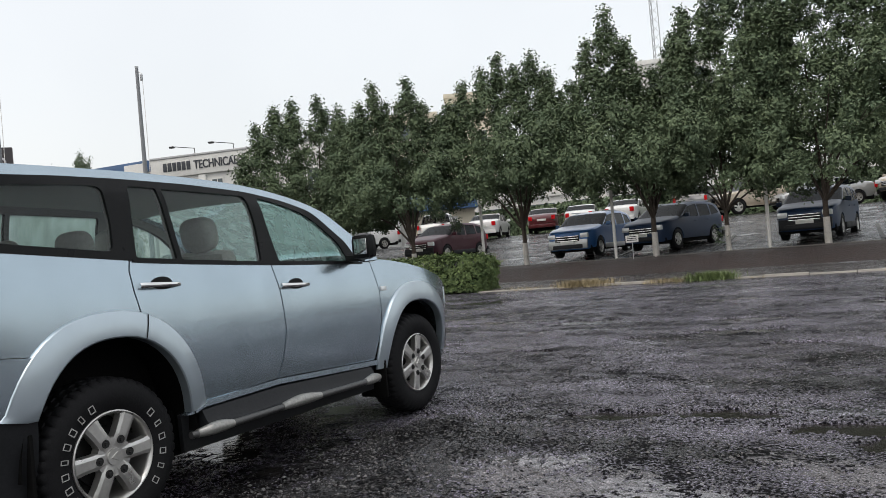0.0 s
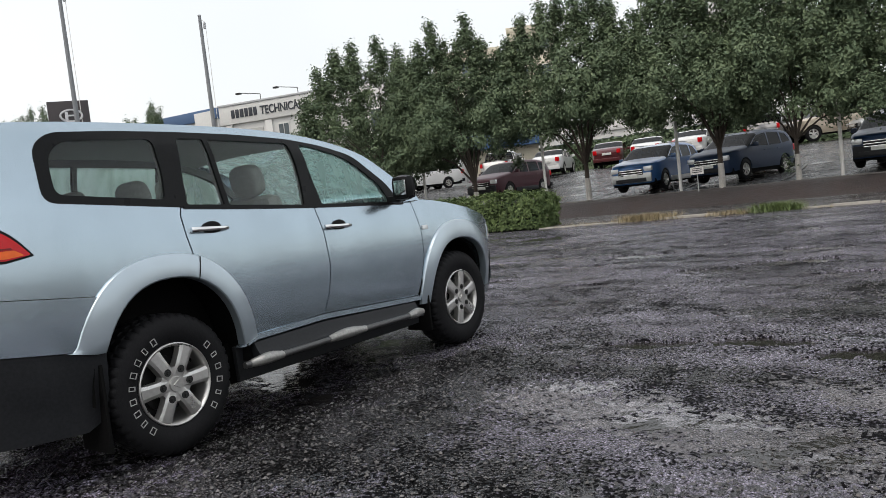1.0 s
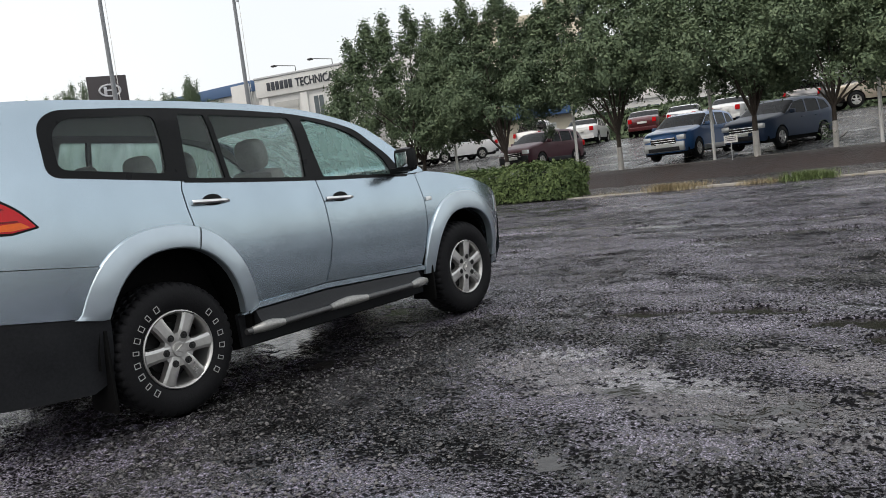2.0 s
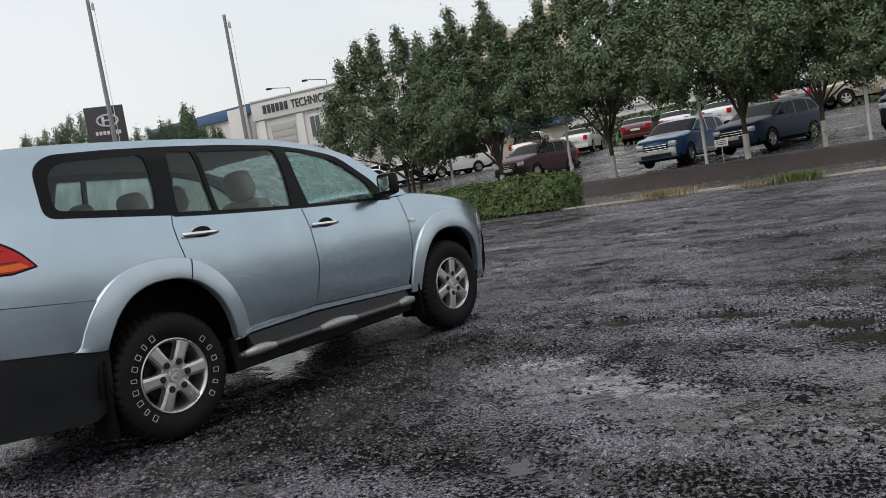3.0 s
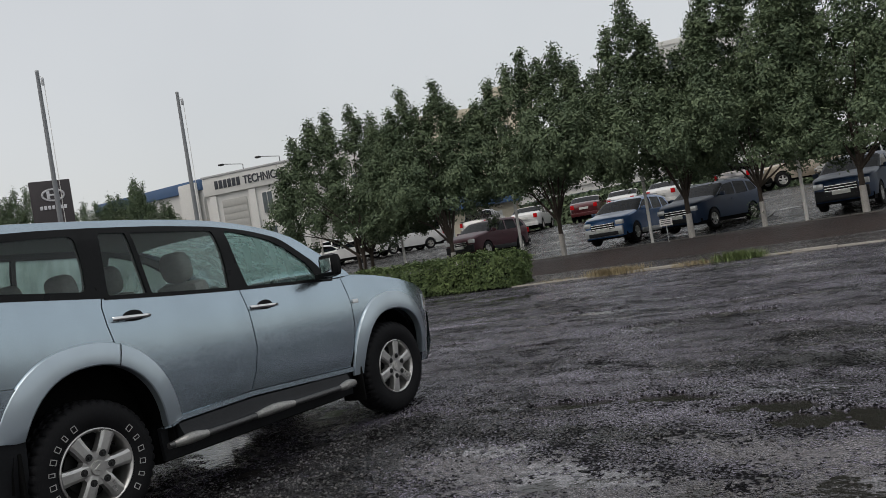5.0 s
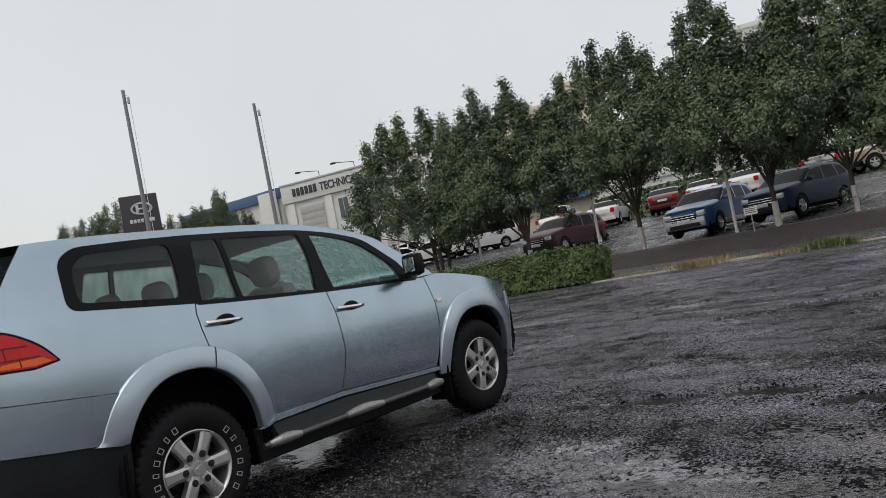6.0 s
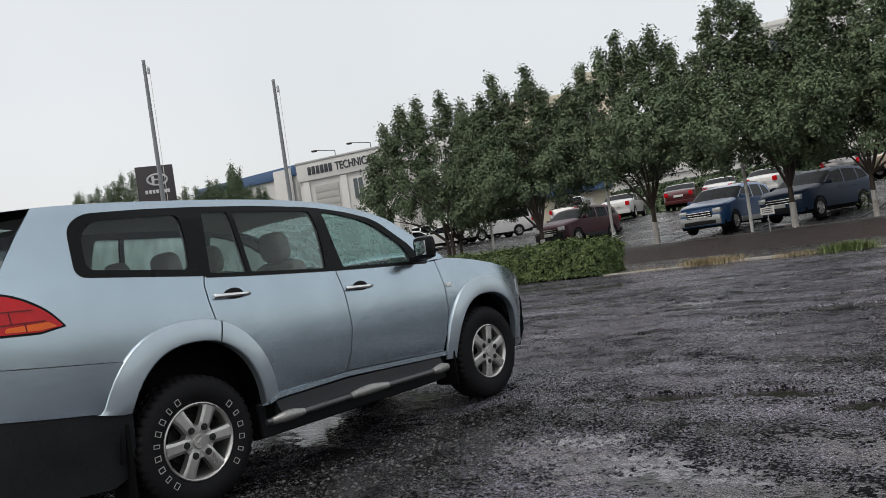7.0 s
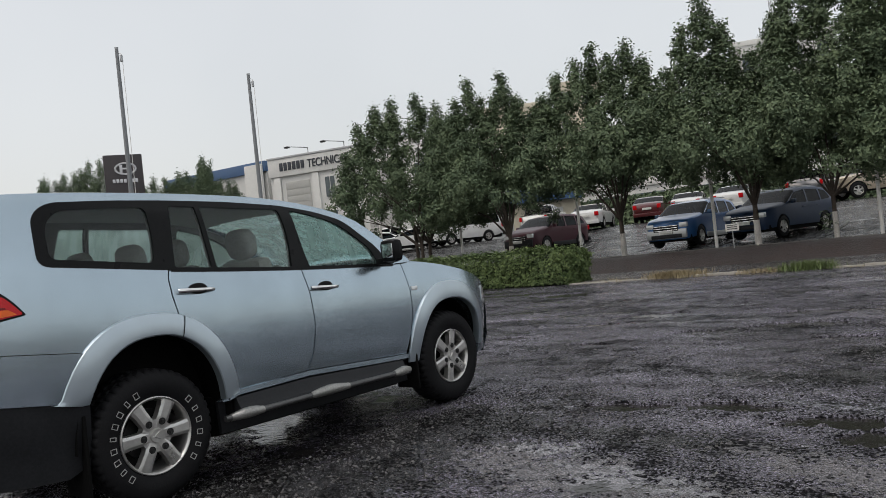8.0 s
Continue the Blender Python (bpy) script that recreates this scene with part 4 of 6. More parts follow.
# ---- surroundings ----
BARK = material("bark", (0.055, 0.043, 0.034), 0.9, vary=0.4, scale=5, fine=40, bump=0.8, bump_dist=0.02)
WHITEWASH = material("whitewash", (0.46, 0.44, 0.41), 0.85, vary=0.3, scale=4, fine=30, bump=0.3)
LEAF = leaf_material("tree_leaf", (0.062, 0.096, 0.058), (0.158, 0.206, 0.112), 0.6)
HEDGE_LEAF = leaf_material("hedge_leaf", (0.040, 0.070, 0.028), (0.150, 0.200, 0.070), 0.6)
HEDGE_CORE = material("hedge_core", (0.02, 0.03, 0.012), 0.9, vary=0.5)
GRASS_GREEN = leaf_material("green_grass", (0.075, 0.115, 0.04), (0.17, 0.215, 0.08))
GRASS_DRY = leaf_material("dry_grass", (0.19, 0.15, 0.085), (0.36, 0.30, 0.18))
GALVANISED = material("galvanised", (0.42, 0.43, 0.44), 0.45, 0.5, vary=0.2)
POLE_PAINT = material("pole_paint", (0.20, 0.21, 0.22), 0.45, 0.3, vary=0.2)
WHITE_PAINT = material("white_paint", (0.72, 0.71, 0.68), 0.6, vary=0.12, scale=1.0, fine=20)
CONCRETE = material("concrete", (0.33, 0.31, 0.28), 0.85, vary=0.3, scale=2, fine=30, bump=0.4)
WET_CONCRETE = material("wet_concrete", (0.10, 0.092, 0.085), 0.6, vary=0.4, scale=2, fine=30, bump=0.4)
CREAM = material("cream_render", (0.58, 0.53, 0.42), 0.85, vary=0.12, scale=0.6, fine=12)
WALL_WHITE = material("wall_white", (0.62, 0.62, 0.60), 0.8, vary=0.1, scale=0.5, fine=10)
BLUE_BAND = material("blue_cladding", (0.05, 0.105, 0.215), 0.45, vary=0.12, scale=0.5)
DARK_SIGN = material("dark_sign", (0.035, 0.028, 0.030), 0.4, vary=0.15)
SIGN_SILVER = material("sign_silver", (0.6, 0.6, 0.62), 0.35, 0.4)
LETTER = material("sign_letter", (0.03, 0.035, 0.045), 0.5)
SHUTTER = material("shutter", (0.40, 0.40, 0.38), 0.6, vary=0.1)
BUILDING_GLASS = material("building_glass", (0.07, 0.09, 0.10), 0.1, vary=0.3, bump=0.0)


def leaves_into(bm, points, size, flat=0.4):
    """A bent two-faced leaf at each (place, outward) pair."""
    for p, out in points:
        s = size * random.uniform(0.65, 1.35)
        n = (Vector(out) + Vector((random.uniform(-1, 1), random.uniform(-1, 1), random.uniform(-0.6, 1.2))) * 0.9).normalized()
        a = n.orthogonal().normalized()
        a = Matrix.Rotation(random.uniform(0, 6.28), 3, n) @ a
        b = n.cross(a)
        c = Vector(p)
        v = [bm.verts.new(c - a * s), bm.verts.new(c + b * s * flat + n * s * 0.15), bm.verts.new(c + a * s), bm.verts.new(c - b * s * flat + n * s * 0.15)]
        bm.faces.new((v[0], v[1], v[2]))
        bm.faces.new((v[0], v[2], v[3]))


def build_tree(seed, plumes, leaves, label, stems=1, base=2.15, thick=1.0, painted=True):
    """A tree from its pointed plumes, each (sideways, top height, radius), over a forked trunk."""
    random.seed(seed)
    tree = thing("tree", None, label, "tree", "trees along the road")
    trunk, paint, lobes = bmesh.new(), bmesh.new(), []
    left, right, height = min(p[0] for p in plumes), max(p[0] for p in plumes), max(p[1] for p in plumes)
    span = (right - left) / 2 + 0.6
    roots = [(0.0, 0.0)] if stems == 1 else [(0.24 * math.cos(k * 2.1 + 0.4), 0.24 * math.sin(k * 2.1 + 0.4)) for k in range(stems)]
    for dx, top, r in plumes:
        low = base + random.uniform(0.1, 0.9)
        lobes.append((Vector((dx, random.uniform(-0.5, 0.5), (top + low) / 2)), Vector((r, r, (top - low) / 2))))
    for k in range(9):
        dx = random.uniform(left, right)
        top = 0.76 * float(np.interp(dx, *zip(*sorted((p[0], p[1]) for p in plumes)))) - random.uniform(0, 0.6)
        low = base + random.uniform(0, 0.6)
        lobes.append((Vector((dx, random.uniform(-2.3, 2.3), (top + low) / 2)), Vector((random.uniform(0.7, 1.0), random.uniform(0.7, 1.0), (top - low) / 2))))
    for k in range(12):
        a = k * 2.399
        lobes.append((Vector(((left + right) / 2 + span * 0.9 * math.cos(a), 2.4 * math.sin(a), base + (height - base) * random.uniform(0.06, 0.34))), Vector((random.uniform(0.5, 0.85), random.uniform(0.5, 0.85), random.uniform(0.5, 1.0)))))
    for rx, ry in roots:
        r0 = (0.088 if stems == 1 else 0.075) * thick
        fork = Vector((rx * 1.4, ry * 1.4, random.uniform(1.15, 1.45)))
        cylinder(trunk, r0 * 1.15, r0 * 0.9, (rx, ry, -0.1), fork, 10)
        if stems == 1 and painted:
            cylinder(paint, r0 * 1.15 + 0.008, r0 * 1.02 + 0.006, (rx, ry, -0.08), (fork.x * 0.6, fork.y * 0.6, 0.82), 12)
        for c, size in random.sample(lobes, 9 if stems == 1 else 5):
            # limbs rise steeply, then fan out into the crown
            knee = fork + Vector(((c.x - fork.x) * 0.30, (c.y - fork.y) * 0.30, 0.55 * (c.z - fork.z)))
            tip = Vector((c.x, c.y, c.z + size.z * 0.4))
            cylinder(trunk, 0.052 * thick, 0.032 * thick, fork - Vector((0, 0, 0.05)), knee, 7)
            cylinder(trunk, 0.032 * thick, 0.010, knee, tip, 6)
            for j in range(3):
                at = knee.lerp(tip, random.uniform(0.0, 0.8))
                cylinder(trunk, 0.014, 0.005, at, at + Vector((random.uniform(-0.8, 0.8), random.uniform(-0.8, 0.8), random.uniform(0.1, 0.9))), 5)
    # twig clusters in the lobes, then the leaves round each cluster
    weights = [q.x * q.y * q.z for _, q in lobes]
    twigs = []
    while len(twigs) < 760:
        c, q = random.choices(lobes, weights)[0]
        d = Vector((random.gauss(0, 1), random.gauss(0, 1), random.gauss(0, 1))).normalized()
        rad = random.uniform(0.25, 1.0) ** 0.5
        taper = 1.0 - 0.72 * max(0, d.z * rad) ** 1.3
        p = c + Vector((d.x * q.x * taper, d.y * q.y * taper, d.z * q.z)) * rad
        if p.z > base - 0.25 + 0.45 * noise.noise(p * 0.9):
            twigs.append((p, d))
    for dx, top, r in plumes:
        twigs += [(Vector((dx + random.uniform(-1, 1) * (0.03 + 0.045 * k), random.uniform(-1, 1) * (0.03 + 0.05 * k), top - 0.2 - 0.13 * k)), Vector((0, 0, 1))) for k in range(14) for _ in range(1 + k // 6)]
    points = []
    for _ in range(leaves):
        p, d = random.choice(twigs)
        v = Vector((random.gauss(0, 1), random.gauss(0, 1), random.gauss(0, 1))).normalized()
        points.append((p + v * random.choice((0.24, 0.29, 0.29, 0.38)) * random.random() ** 0.55, (d + v).normalized()))
    crown = bmesh.new()
    leaves_into(crown, points, 0.062, 0.5)
    part("trunk", trunk, BARK, tree)
    if stems == 1 and painted:
        part("painted_base", paint, WHITEWASH, tree, "whitewashed lower trunk")
    tagged(part("crown", crown, LEAF, tree, smooth=False), kind="stuff")
    return tree


def away(bearing, dist, ex=4.17, ey=-2.44):
    return ex + dist * math.sin(radians(bearing)), ey + dist * math.cos(radians(bearing))


def ground_pose(x, y, rz=0.0, s=1.0, dz=0.0):
    return Matrix.Translation((x, y, terrain(y) + dz)) @ Matrix.Rotation(radians(rz), 4, "Z") @ Matrix.Diagonal((s, s, s, 1))


def build_trees():
    road = "leafy green roadside tree with whitewashed trunk base"
    many = build_tree(21, [(-2.9, 5.6, 0.8), (-2.3, 6.7, 0.75), (-1.5, 7.4, 0.7), (-0.8, 7.65, 0.7), (0.3, 7.75, 0.75), (1.1, 7.3, 0.8), (1.9, 6.6, 0.9)], 80000, "leafy green tree with several stems beside the road", stems=4, base=1.7)
    many.matrix_basis = ground_pose(-17.4, 23.0, 40.3)
    build_tree(8, [(-2.0, 6.3, 0.9), (-1.65, 6.9, 0.7), (-1.1, 7.65, 0.6), (-0.6, 6.9, 0.7), (0.2, 7.75, 0.6), (0.7, 6.85, 0.7), (1.4, 6.2, 0.9)], 76000, road, base=1.95).matrix_basis = ground_pose(-13.1, 23.3, 33.9)
    build_tree(3, [(-2.4, 6.4, 0.75), (-1.8, 7.05, 0.65), (-1.1, 7.35, 0.7), (-0.45, 8.0, 0.55), (0.1, 7.5, 0.65), (0.75, 7.9, 0.55), (1.35, 7.3, 0.7), (1.8, 6.4, 0.8)], 80000, road, base=1.95).matrix_basis = ground_pose(-8.75, 24.2, 25.8)
    build_tree(33, [(-2.3, 6.2, 0.8), (-1.7, 7.6, 0.55), (-1.0, 8.6, 0.55), (-0.5, 7.5, 0.6), (-0.2, 6.3, 0.8), (0.4, 6.3, 0.8), (1.2, 6.0, 0.9)], 80000, "roadside tree with one taller leafy plume and whitewashed trunk", base=1.8).matrix_basis = ground_pose(-3.8, 23.8, 16.9)
    slim = build_tree(17, [(-1.2, 7.4, 0.7), (-0.85, 8.1, 0.6), (-0.1, 8.5, 0.6), (0.55, 9.2, 0.65), (1.4, 9.0, 0.7), (2.0, 7.6, 0.8)], 76000, "slim leafy tree with a whitewashed base and low sprouts", base=1.75, thick=0.8)
    slim.matrix_basis = ground_pose(-1.5, 24.0, 12.1)
    random.seed(5)
    tuft = bmesh.new()
    leaves_into(tuft, [((-0.22 + random.gauss(0, 0.1), random.gauss(0, 0.1), 0.55 + random.gauss(0, 0.16)), (0, 0, 1)) for _ in range(90)], 0.07)
    tagged(part("sprouts", tuft, LEAF, slim, smooth=False), kind="stuff")
    last = build_tree(41, [(-1.6, 7.6, 0.8), (-0.9, 8.3, 0.7), (-0.3, 8.7, 0.7), (0.7, 8.9, 0.7), (1.5, 8.2, 0.8), (2.1, 7.2, 0.9)], 76000, road, base=1.75)
    last.matrix_basis = ground_pose(1.4, 24.0, 6.1)
    copy_thing(last, ground_pose(6.2, 24.0, 187))
    # far greenery by the left buildings
    small = build_tree(52, [(-1.9, 6.6, 1.0), (-1.2, 7.4, 1.1), (-0.5, 7.9, 1.1), (0.3, 8.0, 1.1), (1.0, 7.6, 1.1), (1.8, 6.8, 1.0)], 40000, "small leafy tree far off beside the showroom", stems=3, base=1.6)
    small.matrix_basis = Matrix.Translation((*away(-60.3, 58), 0.0))
    random.seed(12)
    for b, h, r in ((-65.5, 8.2, 2.1), (-64.0, 8.5, 2.1), (-62.4, 9.2, 2.2), (-58.2, 7.9, 2.3), (-56.7, 8.2, 2.3), (-55.3, 9.0, 2.2), (-53.9, 7.5, 2.3)):
        x, y = away(b, 52)
        copy_thing(small, Matrix.Translation((x, y, 0.0)) @ Matrix.Rotation(random.uniform(0, 6), 4, "Z") @ Matrix.Diagonal((r / 2.9, r / 2.9, h / 8.0, 1)))


build_trees()


def build_hedge():
    random.seed(44)
    hedge = thing("hedge", None, "clipped green hedge at the edge of the yard", "hedge")
    x0, x1, y0, y1, h = -15.5, -6.95, 17.0, 18.2, 0.98
    # a solid dark box stands in for the shade deep inside the leaves
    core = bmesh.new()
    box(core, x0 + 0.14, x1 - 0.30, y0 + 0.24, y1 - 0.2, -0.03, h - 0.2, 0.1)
    tagged(part("dark_core", core, HEDGE_CORE, hedge), kind="stuff")
    pts = []
    for _ in range(22000):
        f = random.random()
        if f < 0.42:
            p, o = (random.uniform(x0, x1 + 0.06), y0 + random.uniform(0, 0.1), random.uniform(0.02, h)), (0, -1, 0.2)
        elif f < 0.78:
            p, o = (random.uniform(x0, x1), random.uniform(y0, y1), h), (0, 0, 1)
        elif f < 0.93:
            p, o = (x1 - random.uniform(0, 0.1), random.uniform(y0 - 0.06, y1), random.uniform(0.02, h)), (1, 0, 0.2)
        else:
            p, o = (random.uniform(x0, x1), y1, random.uniform(0.02, h)), (0, 1, 0.2)
        v = Vector(p)
        w = 0.15 * noise.noise(v * 1.3) + 0.11 * noise.noise(v * 4.5) + abs(random.gauss(0, 0.06)) - 0.03
        v += Vector(o) * w
        v.z = max(0.02, v.z)
        # rounded shoulders
        if v.z > h - 0.2 and o[2] < 0.5:
            v -= Vector((o[0], o[1], 0)) * (v.z - h + 0.2) * 0.4
        pts.append((v, o))
    bm = bmesh.new()
    leaves_into(bm, pts, 0.05, 0.5)
    tagged(part("foliage", bm, HEDGE_LEAF, hedge, smooth=False), kind="stuff")


build_hedge()


def build_grass():
    """Tufts of dry and green grass along the low kerb."""
    def blades(bm, cx, cy, sx, sy, n, h):
        for _ in range(n):
            x, y = cx + random.gauss(0, sx), cy + random.gauss(0, sy)
            z, a, b = terrain(y) - 0.01, random.uniform(0, 6.28), random.uniform(0.2, 1.0)
            w, hh = 0.012, h * random.uniform(0.5, 1.2)
            dx, dy = math.cos(a), math.sin(a)
            p = [bm.verts.new((x - dy * w, y + dx * w, z)), bm.verts.new((x + dy * w, y - dx * w, z)), bm.verts.new((x + dx * hh * b, y + dy * hh * b, z + hh))]
            bm.faces.new(p)

    random.seed(71)
    bm = bmesh.new()
    for k in range(9):
        x = -6.2 + k * 0.8 + random.uniform(-0.2, 0.2)
        blades(bm, x, 16.95 + random.uniform(-0.1, 0.15), 0.2, 0.07, 24, 0.08)
    blades(bm, -3.9, 17.1, 0.36, 0.15, 1700, 0.21)
    blades(bm, -1.7, 16.95, 0.3, 0.12, 400, 0.13)
    blades(bm, -5.6, 17.1, 0.4, 0.12, 140, 0.12)
    tagged(part("dry_grass", bm, GRASS_DRY, None, smooth=False), "dry straw-coloured grass along the broken kerb", "grass", kind="stuff")
    bm = bmesh.new()
    blades(bm, -0.65, 16.95, 0.26, 0.15, 1500, 0.22)
    tagged(part("green_grass", bm, GRASS_GREEN, None, smooth=False), "tuft of green grass growing at the kerb", "grass", kind="stuff")


build_grass()


def build_kerb():
    random.seed(15)
    kerb = tagged(new("kerb"), "low broken concrete kerb between yard and road", "kerb", kind="structure")
    x = -7.0
    while x < 9.0:
        w = random.uniform(0.8, 1.0)
        bm = one_box(x, x + w - 0.015, 16.93, 17.07, -0.08, 0.045 + random.uniform(-0.02, 0.015), 0.012)
        part("kerb_stone", bm, CONCRETE, kerb)
        x += w
    back = tagged(new("lot_edge"), "worn concrete edging of the raised car park", "kerb", kind="structure")
    x = -26.0
    while x < 12:
        z = terrain(23.75)
        bm = one_box(x, x + 0.98, 23.7, 23.84, z - 0.1, z + 0.03, 0.012)
        part("kerb_stone", bm, WET_CONCRETE, back)
        x += 1.0


build_kerb()


def build_posts():
    src = None
    for x in (-21.0, -16.3, -10.55, -5.35, -0.3, 4.6):
        if src is None:
            src = thing("steel_post", ground_pose(x, 24.3), "pale grey steel post beside the road", "post", "posts along the road")
            bm = bmesh.new()
            cylinder(bm, 0.055, 0.055, (0, 0, -0.1), (0, 0, 2.75), 14)
            part("pole", bm, WHITE_PAINT, src)
            bm = bmesh.new()
            cylinder(bm, 0.062, 0.058, (0, 0, 2.74), (0, 0, 2.80), 14)
            part("cap", bm, GALVANISED, src)
        else:
            copy_thing(src, ground_pose(x, 24.3))


build_posts()


def build_flag_pole(x, y, top, label):
    pole = thing("flag_pole", Matrix.Translation((x, y, 0)), label, "flag pole", "flag poles by the showroom")
    bm = bmesh.new()
    cylinder(bm, 0.125, 0.10, (0, 0, -0.1), (0, 0, top * 0.5), 16)
    cylinder(bm, 0.10, 0.075, (0, 0, top * 0.5), (0, 0, top), 16)
    part("shaft", bm, POLE_PAINT, pole)
    bm = bmesh.new()
    cylinder(bm, 0.014, 0.014, (0.16, 0.1, 1.2), (0.20, 0.12, top - 0.35), 6)
    cylinder(bm, 0.012, 0.012, (0.05, 0.03, top - 0.18), (0.20, 0.12, top - 0.30), 6)
    part("halyard", bm, WHITE_PAINT, pole, "pale hoisting rope")
    bm = bmesh.new()
    box(bm, 0.12, 0.22, 0.04, 0.14, top - 0.62, top - 0.32, 0.02)
    part("pulley", bm, GALVANISED, pole)
    bm = bmesh.new()
    cylinder(bm, 0.08, 0.085, (0, 0, top - 0.02), (0, 0, top + 0.05), 16)
    part("cap", bm, GALVANISED, pole)


build_flag_pole(-27.95, 16.0, 11.75, "tall grey flag pole with its rope")
build_flag_pole(-26.6, 22.0, 10.95, "grey flag pole with a loose rope")


def build_pylon_sign():
    x, y = away(-60.49, 46)
    sign = thing("pylon_sign", Matrix.Translation((x, y, 0)) @ Matrix.Rotation(radians(60.49), 4, "Z"), "dark brown pylon sign with a silver oval emblem", "sign")
    bm = one_box(-0.99, 0.99, -0.22, 0.22, 4.2, 8.4, 0.04)
    part("panel", bm, DARK_SIGN, sign)
    bm = one_box(-0.92, 0.92, -0.18, 0.18, 0, 4.25, 0.03)
    part("plinth", bm, DARK_SIGN, sign)
    bm = bmesh.new()
    for k in range(40):
        a, b = 2 * math.pi * k / 40, 2 * math.pi * (k + 1) / 40
        cylinder(bm, 0.055, 0.055, (0.1 + 0.52 * math.cos(a), -0.24, 7.62 + 0.30 * math.sin(a)), (0.1 + 0.52 * math.cos(b), -0.24, 7.62 + 0.30 * math.sin(b)), 6)
    box(bm, -0.2, -0.05, -0.27, -0.23, 7.41, 7.83, 0.02)
    box(bm, 0.25, 0.4, -0.27, -0.23, 7.41, 7.83, 0.02)
    box(bm, -0.1, 0.3, -0.27, -0.23, 7.58, 7.67, 0.02)
    part("oval_emblem", bm, SIGN_SILVER, sign, "silver oval emblem")
    for k in range(7):
        part("name_bar", one_box(-0.60 + k * 0.19, -0.46 + k * 0.19, -0.26, -0.225, 6.86, 7.06, 0.01), SIGN_SILVER, sign)


build_pylon_sign()


def text_mesh(body, size, depth):
    cu = bpy.data.curves.new("lettering", "FONT")
    cu.body, cu.size, cu.extrude, cu.offset = body, size, depth, 0.012 * size
    cu.align_x = "LEFT"
    ob = bpy.data.objects.new("lettering_source", cu)
    scene.collection.objects.link(ob)
    me = bpy.data.meshes.new_from_object(ob)
    bpy.data.objects.remove(ob)
    return me


def build_left_buildings():
    # white workshop with its sign band, doors and spotlights
    c = Vector((*away(-50.74, 70), 0))
    r = Vector((*away(-44.95, 66), 0))
    ax = (r - c).normalized()
    rot = math.atan2(ax.y, ax.x)
    shop = thing("workshop_building", Matrix.Translation(c) @ Matrix.Rotation(rot, 4, "Z"), "white workshop building with a dark lettered sign band", "building")
    L, top = 17.0, 10.65
    wall = bmesh.new()
    box(wall, 0, L, 0, 14, 0, top)
    part("wall", wall, WALL_WHITE, shop)
    band = one_box(-0.05, L, -0.25, 0.0, 9.25, top + 0.15, 0.05)
    part("sign_band", band, WALL_WHITE, shop)
    part("coping", one_box(-0.1, L, -0.32, 0.3, top + 0.15, top + 0.32, 0.03), GALVANISED, shop)
    for x in (0.4, 4.2, 8.0, 12.2):
        part("pilaster", one_box(x, x + 0.65, -0.18, 0, 0, 9.2, 0.03), WALL_WHITE, shop)
    for x in (1.5, 9.2):
        door = part("shutter_door", one_box(x, x + 2.4, -0.06, 0.02, 0.5, 8.7, 0.01), SHUTTER, shop)
        for k in range(14):
            part("slat", one_box(x + 0.04, x + 2.36, -0.085, -0.06, 0.6 + k * 0.575, 1.11 + k * 0.575, 0.01), SHUTTER, door)
    for x, z in ((5.3, 4.0), (5.3, 6.9), (13.6, 4.0), (13.6, 6.9)):
        win = part("window", one_box(x, x + 1.1, -0.08, 0.0, z, z + 1.9, 0.02), WALL_WHITE, shop)
        part("pane", one_box(x + 0.1, x + 0.52, -0.1, -0.08, z + 0.1, z + 1.8), BUILDING_GLASS, win)
        part("pane", one_box(x + 0.58, x + 1.0, -0.1, -0.08, z + 0.1, z + 1.8), BUILDING_GLASS, win)
    for k, x in enumerate((4.1, 7.6)):
        bm = bmesh.new()
        cylinder(bm, 0.03, 0.03, (x, -0.2, top + 0.3), (x, -0.2, top + 0.75), 6)
        cylinder(bm, 0.03, 0.03, (x, -0.2, top + 0.75), (x - 1.3, -1.2, top + 0.9), 6)
        box(bm, x - 1.6, x - 1.2, -1.4, -1.1, top + 0.78, top + 0.92, 0.02)
        part("spotlight", bm, DARK_STEEL, shop)
    # first word of the sign as plain blocks, second word lettered
    for k in range(6):
        x = 1.15 + k * 0.43
        part("letter_block", one_box(x, x + 0.32, -0.32, -0.25, 9.72, 10.42, 0.03), LETTER, shop)
    me = text_mesh("TECHNICAL", 0.98, 0.03)
    me.materials.append(LETTER)
    share("lettering", me, shop, Matrix.Translation((3.95, -0.29, 9.72)) @ Matrix.Rotation(radians(90), 4, "X") @ Matrix.Diagonal((0.74, 1, 1, 1)))
    # low shed with blue cladding
    c2 = Vector((*away(-50.95, 72), 0))
    l2 = Vector((*away(-57.8, 82), 0))
    d = (c2 - l2)
    shed = thing("blue_roofed_shed", Matrix.Translation(l2) @ Matrix.Rotation(math.atan2(d.y, d.x), 4, "Z"), "long pale shed with a blue cladding band", "building")
    n = d.length
    part("wall", one_box(0, n, 0, 12, 0, 10.2), WALL_WHITE, shed)
    part("blue_band", one_box(-0.1, n + 0.05, -0.3, 12.2, 10.2, 11.15, 0.05), BLUE_BAND, shed)
    part("corner_pier", one_box(n - 2.3, n - 0.2, -0.55, -0.3, 0, 10.9, 0.05), WALL_WHITE, shed)
    for x in (n - 5.2, n - 8.4):
        win = part("window", one_box(x, x + 1.2, -0.08, 0.02, 6.6, 8.0, 0.02), WALL_WHITE, shed)
        part("pane", one_box(x + 0.1, x + 1.1, -0.1, -0.08, 6.7, 7.9), BUILDING_GLASS, win)


